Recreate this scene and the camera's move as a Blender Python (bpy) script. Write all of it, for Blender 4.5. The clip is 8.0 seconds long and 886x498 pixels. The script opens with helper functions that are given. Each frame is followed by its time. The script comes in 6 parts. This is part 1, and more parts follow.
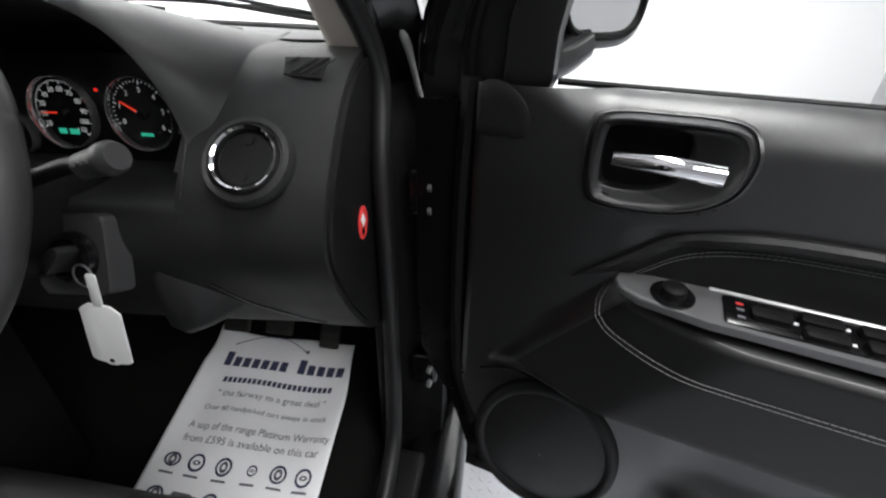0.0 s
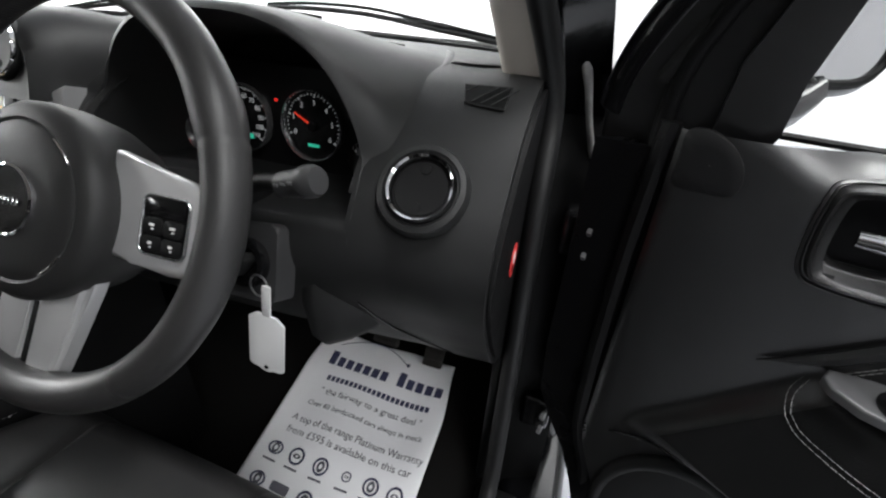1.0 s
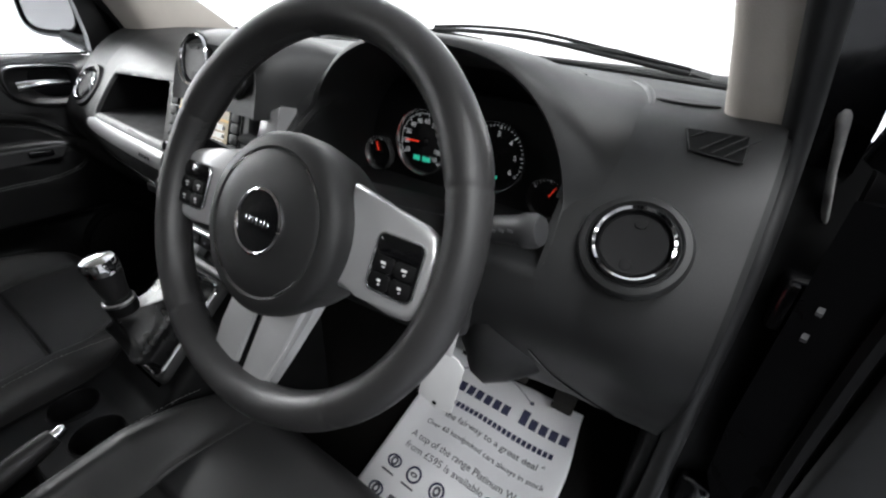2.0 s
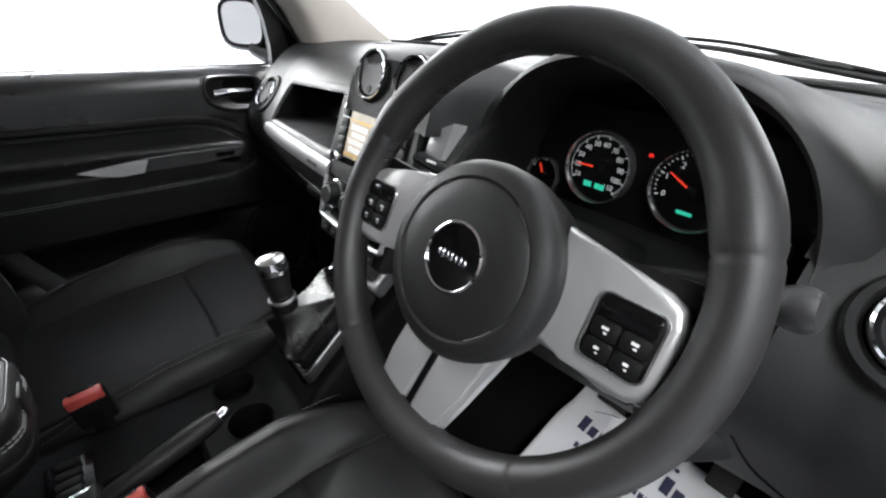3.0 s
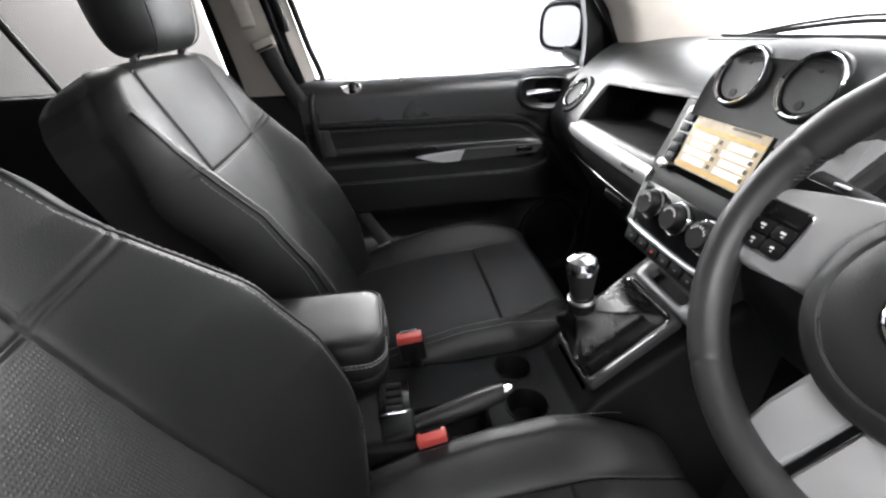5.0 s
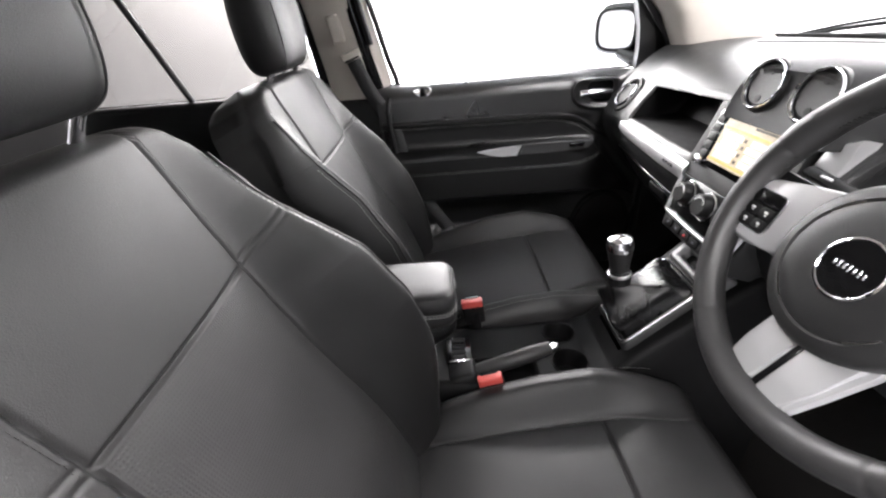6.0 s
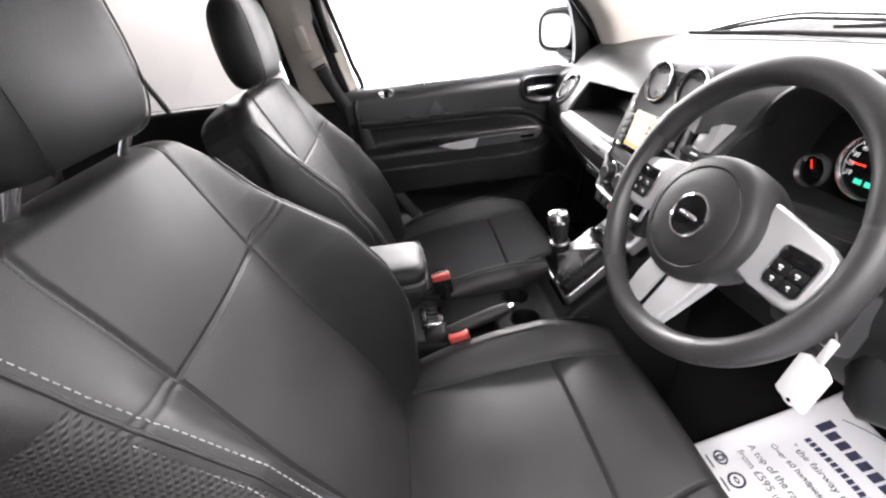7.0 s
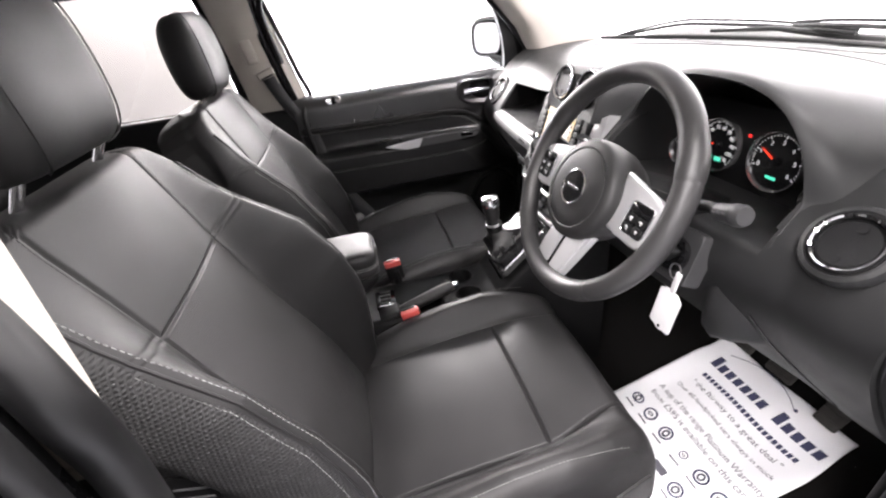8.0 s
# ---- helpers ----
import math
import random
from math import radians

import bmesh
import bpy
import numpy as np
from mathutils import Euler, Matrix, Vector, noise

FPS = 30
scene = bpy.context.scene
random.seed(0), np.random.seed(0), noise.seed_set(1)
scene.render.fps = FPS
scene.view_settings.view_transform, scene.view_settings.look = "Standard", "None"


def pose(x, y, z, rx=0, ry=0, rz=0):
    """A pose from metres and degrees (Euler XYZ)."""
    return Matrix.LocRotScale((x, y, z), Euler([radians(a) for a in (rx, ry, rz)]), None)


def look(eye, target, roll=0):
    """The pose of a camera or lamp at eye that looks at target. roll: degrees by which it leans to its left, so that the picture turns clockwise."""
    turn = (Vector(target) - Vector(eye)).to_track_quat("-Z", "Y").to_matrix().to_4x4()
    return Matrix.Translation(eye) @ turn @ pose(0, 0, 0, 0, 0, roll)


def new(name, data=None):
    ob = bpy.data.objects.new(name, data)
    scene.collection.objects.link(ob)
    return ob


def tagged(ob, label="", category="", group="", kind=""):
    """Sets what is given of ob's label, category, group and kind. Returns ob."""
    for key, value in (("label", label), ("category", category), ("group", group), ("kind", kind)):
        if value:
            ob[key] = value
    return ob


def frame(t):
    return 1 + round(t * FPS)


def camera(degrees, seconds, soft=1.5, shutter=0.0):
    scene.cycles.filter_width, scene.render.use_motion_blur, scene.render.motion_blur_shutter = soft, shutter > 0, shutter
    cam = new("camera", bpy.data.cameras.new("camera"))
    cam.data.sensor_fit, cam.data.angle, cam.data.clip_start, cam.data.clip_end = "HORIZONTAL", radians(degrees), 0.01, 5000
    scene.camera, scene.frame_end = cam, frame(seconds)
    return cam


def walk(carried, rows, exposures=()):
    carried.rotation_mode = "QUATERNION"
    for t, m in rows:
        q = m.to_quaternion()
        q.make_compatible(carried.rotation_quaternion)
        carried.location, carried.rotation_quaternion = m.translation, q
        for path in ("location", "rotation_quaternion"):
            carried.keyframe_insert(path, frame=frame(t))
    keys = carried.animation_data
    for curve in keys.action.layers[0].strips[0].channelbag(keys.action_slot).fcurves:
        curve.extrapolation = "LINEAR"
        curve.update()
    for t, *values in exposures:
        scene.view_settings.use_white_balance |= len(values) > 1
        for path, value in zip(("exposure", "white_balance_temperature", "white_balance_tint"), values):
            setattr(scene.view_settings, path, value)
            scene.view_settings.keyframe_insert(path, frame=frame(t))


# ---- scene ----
cam = camera(92.7, 8.0, soft=2.3)
PATH = [
    (0, (0.922, 0.262, 1.269), (0.706, 1.98, 0.268), 1.5),
    (0.5, (0.869, 0.281, 1.277), (0.487, 1.973, 0.281), 2.4),
    (1, (0.809, 0.287, 1.286), (0.257, 1.935, 0.296), 3.8),
    (1.5, (0.752, 0.285, 1.293), (0.008, 1.863, 0.315), 4.2),
    (2, (0.693, 0.276, 1.299), (-0.259, 1.743, 0.329), 3.9),
    (2.2, (0.67, 0.268, 1.299), (-0.353, 1.693, 0.338), 3.4),
    (3.3, (0.572, 0.259, 1.301), (-0.836, 1.3, 0.336), 2.2),
    (3.5, (0.56, 0.253, 1.3), (-0.906, 1.218, 0.341), 1.9),
    (4, (0.518, 0.23, 1.289), (-1.07, 0.946, 0.307), 0.6),
    (4.5, (0.496, 0.19, 1.289), (-1.182, 0.66, 0.308), -1.1),
    (5, (0.531, 0.146, 1.303), (-1.205, 0.364, 0.334), -2.4),
    (5.2, (0.566, 0.137, 1.311), (-1.187, 0.293, 0.361), -2.6),
    (6.3, (0.727, 0.104, 1.373), (-1.006, 0.059, 0.377), -5.2),
    (6.5, (0.756, 0.106, 1.381), (-0.974, 0.087, 0.377), -5.8),
    (7, (0.837, 0.112, 1.404), (-0.883, 0.214, 0.388), -6.3),
    (7.5, (0.913, 0.126, 1.416), (-0.791, 0.333, 0.389), -6.2),
    (8, (0.975, 0.136, 1.422), (-0.726, 0.411, 0.405), -7.1),
]
walk(cam, [(t, look(eye, target, roll)) for t, eye, target, roll in PATH],
     [(0, -0.8, 6350, 9), (1.0, -0.8, 6300, 9), (2.2, -0.55, 6200, 9), (3.5, -0.05, 6200, 9), (4.5, 0.28, 6250, 10), (5.2, 0.52, 6350, 11), (6.5, 0.8, 6450, 15), (7.5, 0.86, 6500, 16), (8.0, 0.78, 6550, 17)])

# ---- world and light: a bright white-walled photo bay ----
world = bpy.data.worlds.new("world")
scene.world = world
world.use_nodes = True
world.node_tree.nodes["Background"].inputs[0].default_value = (0.9, 0.95, 1.0, 1)
world.node_tree.nodes["Background"].inputs[1].default_value = 0.15


def area_lamp(name, x, y, z, sx, sy, watts):
    data = bpy.data.lights.new(name, "AREA")
    data.shape, data.size, data.size_y, data.energy = "RECTANGLE", sx, sy, watts
    data.color = (1.0, 0.985, 0.96)
    ob = new(name, data)
    ob.matrix_world = pose(x, y, z)
    return ob


# added, unseen fill lamps, placed to balance light on walls, door, seats and dash
for ly, west in ((-2.4, 420), (0.6, 800), (3.4, 320)):
    area_lamp("fill_lamp", -5.1, ly, 3.15, 1.2, 1.8, west)
    area_lamp("fill_lamp", 4.9, ly, 3.15, 1.2, 1.6, 90)
area_lamp("fill_lamp", 2.5, -1.2, 3.15, 1.0, 1.6, 135)
area_lamp("fill_lamp", 1.38, 0.8, 3.15, 0.4, 1.5, 120)
area_lamp("fill_lamp", -2.2, 3.9, 3.15, 2.2, 1.2, 220)
area_lamp("fill_lamp", 2.2, 3.9, 3.15, 2.2, 1.2, 40)
for lx in (-2.4, 2.4):
    area_lamp("fill_lamp", lx, 6.3, 3.15, 2.2, 0.8, 230)


# ---- materials ----
def material(name, color, rough=0.5, metal=0.0, vary=0.15, scale=30.0, bump=0.0, bump_scale=400.0, kind="noise",
             spec=0.5, coat=0.0, emit=0.0, stain=0.0, stretch=(1, 1, 1), rough_vary=0.08, tone=0.0, across="X"):
    m = bpy.data.materials.new(name)
    m.use_nodes = True
    nt = m.node_tree
    n, l = nt.nodes, nt.links
    b = n["Principled BSDF"]
    b.inputs["Roughness"].default_value = rough
    b.inputs["Metallic"].default_value = metal
    b.inputs["Specular IOR Level"].default_value = spec
    b.inputs["Coat Weight"].default_value = coat
    b.inputs["Coat Roughness"].default_value = 0.08
    co = n.new("ShaderNodeTexCoord")
    mp = n.new("ShaderNodeMapping")
    mp.inputs["Scale"].default_value = stretch
    l.new(co.outputs["Object"], mp.inputs["Vector"])
    big = n.new("ShaderNodeTexNoise")
    big.inputs["Scale"].default_value, big.inputs["Detail"].default_value = scale, 6
    l.new(mp.outputs[0], big.inputs["Vector"])
    soft_ = n.new("ShaderNodeTexNoise")
    soft_.inputs["Scale"].default_value, soft_.inputs["Detail"].default_value = scale * 0.15, 3
    l.new(mp.outputs[0], soft_.inputs["Vector"])
    add = n.new("ShaderNodeMath")
    add.operation = "ADD"
    l.new(big.outputs[0], add.inputs[0])
    l.new(soft_.outputs[0], add.inputs[1])
    ramp = n.new("ShaderNodeMapRange")
    ramp.inputs["From Min"].default_value, ramp.inputs["From Max"].default_value = 0.6, 1.4
    ramp.inputs["To Min"].default_value, ramp.inputs["To Max"].default_value = 1 - vary, 1 + vary
    l.new(add.outputs[0], ramp.inputs[0])
    mul = n.new("ShaderNodeVectorMath")
    mul.operation = "SCALE"
    mul.inputs[0].default_value = color
    l.new(ramp.outputs[0], mul.inputs["Scale"])
    l.new(mul.outputs[0], b.inputs["Base Color"])
    rr = n.new("ShaderNodeMapRange")
    rr.inputs["From Min"].default_value, rr.inputs["From Max"].default_value = 0.6, 1.4
    rr.inputs["To Min"].default_value, rr.inputs["To Max"].default_value = max(0.02, rough - rough_vary), min(1, rough + rough_vary)
    l.new(add.outputs[0], rr.inputs[0])
    l.new(rr.outputs[0], b.inputs["Roughness"])
    if bump:
        bp = n.new("ShaderNodeBump")
        bp.inputs["Strength"].default_value, bp.inputs["Distance"].default_value = bump, 0.001
        if kind == "leather":
            v = n.new("ShaderNodeTexVoronoi")
            v.inputs["Scale"].default_value = bump_scale
            l.new(mp.outputs[0], v.inputs["Vector"])
            l.new(v.outputs["Distance"], bp.inputs["Height"])
        elif kind == "weave":
            w1 = n.new("ShaderNodeTexWave")
            w1.inputs["Scale"].default_value = bump_scale
            w2 = n.new("ShaderNodeTexWave")
            w2.inputs["Scale"].default_value = bump_scale
            w1.bands_direction, w2.bands_direction = across, "Z"
            mx = n.new("ShaderNodeMath")
            mx.operation = "MULTIPLY"
            for w in (w1, w2):
                l.new(mp.outputs[0], w.inputs["Vector"])
            l.new(w1.outputs[1], mx.inputs[0])
            l.new(w2.outputs[1], mx.inputs[1])
            l.new(mx.outputs[0], bp.inputs["Height"])
            if tone:
                tn = n.new("ShaderNodeMapRange")
                tn.inputs["To Min"].default_value, tn.inputs["To Max"].default_value = 1 + 0.5 * tone, 1 - tone
                l.new(mx.outputs[0], tn.inputs[0])
                both = n.new("ShaderNodeMath")
                both.operation = "MULTIPLY"
                l.new(ramp.outputs[0], both.inputs[0])
                l.new(tn.outputs[0], both.inputs[1])
                l.new(both.outputs[0], mul.inputs["Scale"])
        else:
            v = n.new("ShaderNodeTexNoise")
            v.inputs["Scale"].default_value, v.inputs["Detail"].default_value = bump_scale, 3
            l.new(mp.outputs[0], v.inputs["Vector"])
            l.new(v.outputs[0], bp.inputs["Height"])
        l.new(bp.outputs[0], b.inputs["Normal"])
    if emit:
        b.inputs["Emission Color"].default_value = (*color, 1)
        b.inputs["Emission Strength"].default_value = emit
    return m


def glass(name, tint, gloss=0.08):
    m = bpy.data.materials.new(name)
    m.use_nodes = True
    n, l = m.node_tree.nodes, m.node_tree.links
    n.remove(n["Principled BSDF"])
    t = n.new("ShaderNodeBsdfTransparent")
    t.inputs[0].default_value = (*tint, 1)
    g = n.new("ShaderNodeBsdfGlossy")
    g.inputs["Roughness"].default_value = 0.02
    f = n.new("ShaderNodeLayerWeight")
    f.inputs[0].default_value = 0.5
    pw = n.new("ShaderNodeMath")
    pw.operation = "POWER"
    pw.inputs[1].default_value = 4.0
    l.new(f.outputs["Facing"], pw.inputs[0])
    sc = n.new("ShaderNodeMath")
    sc.operation = "MULTIPLY_ADD"
    sc.inputs[1].default_value, sc.inputs[2].default_value = 0.45, 0.03
    l.new(pw.outputs[0], sc.inputs[0])
    mx = n.new("ShaderNodeMixShader")
    l.new(sc.outputs[0], mx.inputs[0])
    l.new(t.outputs[0], mx.inputs[1])
    l.new(g.outputs[0], mx.inputs[2])
    l.new(mx.outputs[0], n["Material Output"].inputs[0])
    return m


M_WALL = material("white_wall_paint", (0.86, 0.86, 0.86), 0.7, vary=0.02, scale=3, bump=0.1, bump_scale=120)
# dark tone for the added walls, so the car reflects less light
M_GREYWALL = material("added_grey_wall", (0.30, 0.30, 0.31), 0.8, vary=0.08, scale=3, bump=0.1, bump_scale=120)
M_CEIL = material("ceiling_paint", (0.65, 0.65, 0.65), 0.8, vary=0.02, scale=3)
M_FLOOR = material("steel_floor_plate", (0.42, 0.43, 0.46), 0.42, metal=0.35, vary=0.14, scale=8, bump=0.15, bump_scale=200)
M_DASH = material("dash_plastic", (0.0125, 0.0127, 0.013), 0.50, vary=0.10, scale=20, spec=0.38, bump=0.3, bump_scale=900, rough_vary=0.05)
M_PANEL = material("door_panel_plastic", (0.0060, 0.0060, 0.0063), 0.31, vary=0.10, scale=20, spec=1.0, bump=0.3, bump_scale=900, rough_vary=0.05)
M_CONSOLE = material("console_plastic", (0.0035, 0.0035, 0.0037), 0.55, vary=0.12, scale=25, spec=0.12, bump=0.2, bump_scale=900)
M_JAMB = material("black_jamb_paint", (0.003, 0.003, 0.0033), 0.30, vary=0.15, scale=20, spec=0.14)
M_STALK = material("grey_stalk_plastic", (0.035, 0.035, 0.036), 0.45, vary=0.08, scale=40, spec=0.4)
M_DASH2 = material("hard_black_plastic", (0.0055, 0.0055, 0.0058), 0.52, vary=0.12, scale=25, spec=0.2, bump=0.2, bump_scale=900)
M_GLOSS = material("gloss_black_plastic", (0.004, 0.004, 0.0045), 0.16, vary=0.1, scale=20)
M_PAINT = material("black_car_paint", (0.003, 0.003, 0.0035), 0.18, vary=0.1, scale=15, coat=0.3, spec=0.4)
M_RUBBER = material("door_seal_rubber", (0.005, 0.005, 0.0053), 0.5, vary=0.15, scale=25, spec=0.4)
M_LEATHER = material("black_leather", (0.0150, 0.0146, 0.0149), 0.48, vary=0.20, scale=14, spec=0.31, bump=0.20, bump_scale=800, kind="leather", rough_vary=0.09)
M_DOORSKIN = material("door_leather", (0.0075, 0.0075, 0.0078), 0.40, vary=0.16, scale=20, spec=0.38, bump=0.16, bump_scale=800, kind="leather", rough_vary=0.08)
M_GAITER = material("soft_gaiter_leather", (0.004, 0.004, 0.0042), 0.30, vary=0.14, scale=30, spec=0.3, bump=0.2, bump_scale=700, kind="leather")
M_PERF = material("perforated_leather", (0.0205, 0.0200, 0.0202), 0.45, vary=0.14, scale=14, spec=0.38, bump=0.32, bump_scale=85, kind="weave", tone=0.26)
M_MESH = material("woven_side_cloth", (0.012, 0.0118, 0.0120), 0.65, vary=0.2, scale=40, bump=1.0, bump_scale=60, kind="weave", tone=0.7, across="Y")
M_PAD = material("soft_airbag_plastic", (0.016, 0.0158, 0.0159), 0.50, vary=0.08, scale=30, spec=0.4, bump=0.25, bump_scale=900, rough_vary=0.05)
M_WHEEL = material("wheel_leather", (0.024, 0.0235, 0.0236), 0.42, vary=0.12, scale=25, bump=0.10, bump_scale=900, kind="leather")
M_SEAM = material("seam_shadow_thread", (0.012, 0.012, 0.012), 0.7)
M_THREAD = material("pale_grey_thread", (0.26, 0.26, 0.255), 0.7, vary=0.2, scale=200)
M_THREAD2 = material("dark_grey_thread", (0.035, 0.035, 0.035), 0.6, vary=0.2, scale=200)
M_SILVER = material("silver_painted_trim", (0.66, 0.66, 0.665), 0.30, metal=0.6, vary=0.03, scale=60, rough_vary=0.01)
M_SATIN = material("satin_grey_panel", (0.13, 0.13, 0.133), 0.36, metal=0.3, vary=0.05, scale=60, rough_vary=0.02)
# pale colour stands in for the room's reflection in black pillar paint
M_PILLAR_GLEAM = material("mottled_pale_reflection", (0.34, 0.335, 0.325), 0.5, vary=0.6, scale=60, bump=0.6, bump_scale=90)
M_GRAPHITE = material("satin_graphite_trim", (0.16, 0.16, 0.165), 0.38, metal=0.3, vary=0.06, scale=60)
M_CHROME = material("chrome", (0.82, 0.82, 0.83), 0.07, metal=1.0, vary=0.02, rough_vary=0.02)
M_BEIGE = material("beige_pillar_trim", (0.40, 0.37, 0.33), 0.65, vary=0.05, scale=30, bump=0.3, bump_scale=500)
M_HEADLINER = material("beige_headliner", (0.55, 0.52, 0.47), 0.9, vary=0.05, scale=60, bump=0.4, bump_scale=700)
M_CARPET = material("black_carpet", (0.0045, 0.0041, 0.0039), 0.95, vary=0.35, scale=140, spec=0.15, bump=1.0, bump_scale=1200)
M_PAPER = material("paper_mat_sheet", (0.80, 0.80, 0.82), 0.8, vary=0.03, scale=12, bump=0.25, bump_scale=60)
M_INK = material("navy_print_ink", (0.035, 0.038, 0.085), 0.7)
M_INK2 = material("grey_print_ink", (0.10, 0.10, 0.12), 0.7)
M_TAG = material("white_key_tag", (0.60, 0.60, 0.60), 0.5, vary=0.04)
M_RED = material("red_buckle_button", (0.42, 0.06, 0.05), 0.4)
M_STICK = material("red_sticker", (0.65, 0.04, 0.04), 0.5)
M_WHITE = material("white_marking", (0.75, 0.75, 0.75), 0.6)
M_DIALINK = material("dial_marking", (0.8, 0.8, 0.8), 0.6, emit=0.25)
M_NEEDLE = material("red_dial_needle", (0.9, 0.05, 0.02), 0.5, emit=0.9)
M_WARN = material("red_warning_lamp", (1.0, 0.03, 0.02), 0.5, emit=0.9)
M_LCD = material("green_display", (0.05, 0.62, 0.40), 0.4, vary=0.4, scale=500, emit=0.6)
M_SCREEN = material("navigation_screen", (0.50, 0.41, 0.27), 0.25, vary=0.25, scale=90, emit=0.35)
M_TILE = material("screen_tile", (0.80, 0.77, 0.70), 0.25, vary=0.25, scale=120, emit=0.4)
M_ORANGE = material("screen_orange_bar", (0.60, 0.40, 0.13), 0.25, emit=0.35)
M_DARKINK = material("screen_dark_mark", (0.10, 0.08, 0.05), 0.3)
M_BELT = material("black_seat_belt_webbing", (0.02, 0.02, 0.021), 0.7, vary=0.1, bump=0.6, bump_scale=260, kind="weave")
M_PEDAL = material("worn_pedal_rubber", (0.030, 0.028, 0.026), 0.75, vary=0.3, scale=60, spec=0.3, bump=0.5, bump_scale=300)
M_RING = material("bright_dial_ring", (0.62, 0.62, 0.63), 0.18, metal=0.9, vary=0.05, scale=80)
M_STEEL = material("bare_steel", (0.5, 0.5, 0.5), 0.3, metal=1.0, vary=0.1)
M_WINDOW = glass("clear_window_glass", (0.97, 0.98, 0.97))
M_TINT = glass("tinted_privacy_glass", (0.125, 0.12, 0.115))


# ---- mesh helpers ----
def V(*a):
    return Vector(a)


def root(name, at, label, category, group="", kind=""):
    ob = new(name)
    ob.empty_display_size = 0.05
    ob.location = at
    ob["at"] = at
    return tagged(ob, label, category, group, kind)


def part(name, bm, mat, parent=None, label="", angle=38, fix=True):
    if fix:
        bmesh.ops.recalc_face_normals(bm, faces=bm.faces)
    lim = radians(angle)
    for f in bm.faces:
        f.smooth = True
    for e in bm.edges:
        if len(e.link_faces) == 2 and e.calc_face_angle(0) > lim:
            e.smooth = False
    me = bpy.data.meshes.new(name)
    bm.to_mesh(me)
    bm.free()
    me.materials.append(mat)
    ob = new(name, me)
    if parent:
        ob.parent = parent
        at = parent.get("at")
        if at is not None:
            ob.matrix_parent_inverse = Matrix.Translation(V(*at)).inverted()
    if label:
        ob["label"] = label
    return ob


def basis(o, xd, yd):
    x = Vector(xd).normalized()
    z = x.cross(Vector(yd)).normalized()
    y = z.cross(x)
    m = Matrix.Identity(4)
    for i, c in enumerate((x, y, z)):
        m[0][i], m[1][i], m[2][i] = c
    m.translation = o
    return m


def grid(rows, close_v=False, close_u=False, caps=False, bm=None, tail=False):
    """A sheet through rows of points; close_v joins each row's ends, caps fills the first and last row."""
    bm = bm or bmesh.new()
    vs = [[bm.verts.new(p) for p in r] for r in rows]
    nu, nv = len(vs), len(vs[0])
    for i in range(nu if close_u else nu - 1):
        for j in range(nv if close_v else nv - 1):
            a, b, c, d = vs[i][j], vs[i][(j + 1) % nv], vs[(i + 1) % nu][(j + 1) % nv], vs[(i + 1) % nu][j]
            bm.faces.new((a, b, c, d))
    if caps:
        bm.faces.new(vs[0][::-1])
    if caps or tail:
        bm.faces.new(vs[-1])
    return bm


def rbox(sx, sy, sz, m=Matrix(), bev=0.004, seg=3, bm=None):
    bm = bm or bmesh.new()
    g = bmesh.ops.create_cube(bm, size=1, matrix=m @ Matrix.Diagonal((sx, sy, sz, 1)))
    if bev:
        es = list({e for v in g["verts"] for e in v.link_edges})
        bmesh.ops.bevel(bm, geom=es, offset=bev, segments=seg, profile=0.5, affect="EDGES")
    return bm


def slab(outline, th, m=Matrix(), bev=0.002, seg=2, bm=None):
    """An outline in the plane of m, raised by th along its z, with rounded upper edges."""
    bm = bm or bmesh.new()
    lo = [bm.verts.new(m @ V(x, y, 0)) for x, y in outline]
    hi = [bm.verts.new(m @ V(x, y, th)) for x, y in outline]
    n = len(lo)
    for i in range(n):
        bm.faces.new((lo[i], lo[(i + 1) % n], hi[(i + 1) % n], hi[i]))
    bm.faces.new(lo[::-1])
    bm.faces.new(hi)
    if bev:
        es = [e for e in bm.edges if e.verts[0] in hi and e.verts[1] in hi]
        bmesh.ops.bevel(bm, geom=es, offset=bev, segments=seg, profile=0.5, affect="EDGES")
    return bm


def rrect(w, h, r, n=5, cx=0.0, cy=0.0):
    out = []
    for k, (sx, sy) in enumerate(((1, 1), (-1, 1), (-1, -1), (1, -1))):
        for i in range(n + 1):
            a = radians(90 * k + 90 * i / n)
            out.append((cx + sx * (w / 2 - r) + r * math.cos(a), cy + sy * (h / 2 - r) + r * math.sin(a)))
    return out


def circle(r, n=32, cx=0.0, cy=0.0, ry=None):
    return [(cx + r * math.cos(2 * math.pi * i / n), cy + (ry or r) * math.sin(2 * math.pi * i / n)) for i in range(n)]


def lathe(profile, m=Matrix(), n=40, closed=False, bm=None, sy=1.0, cup=False):
    """Turns (radius, height) pairs round the z axis of m; closed joins the profile's ends."""
    rows = []
    for r, h in profile:
        rows.append([m @ V(r * math.cos(2 * math.pi * i / n), sy * r * math.sin(2 * math.pi * i / n), h) for i in range(n)])
    return grid(rows, close_v=True, close_u=closed, caps=not closed and not cup, bm=bm, tail=cup)


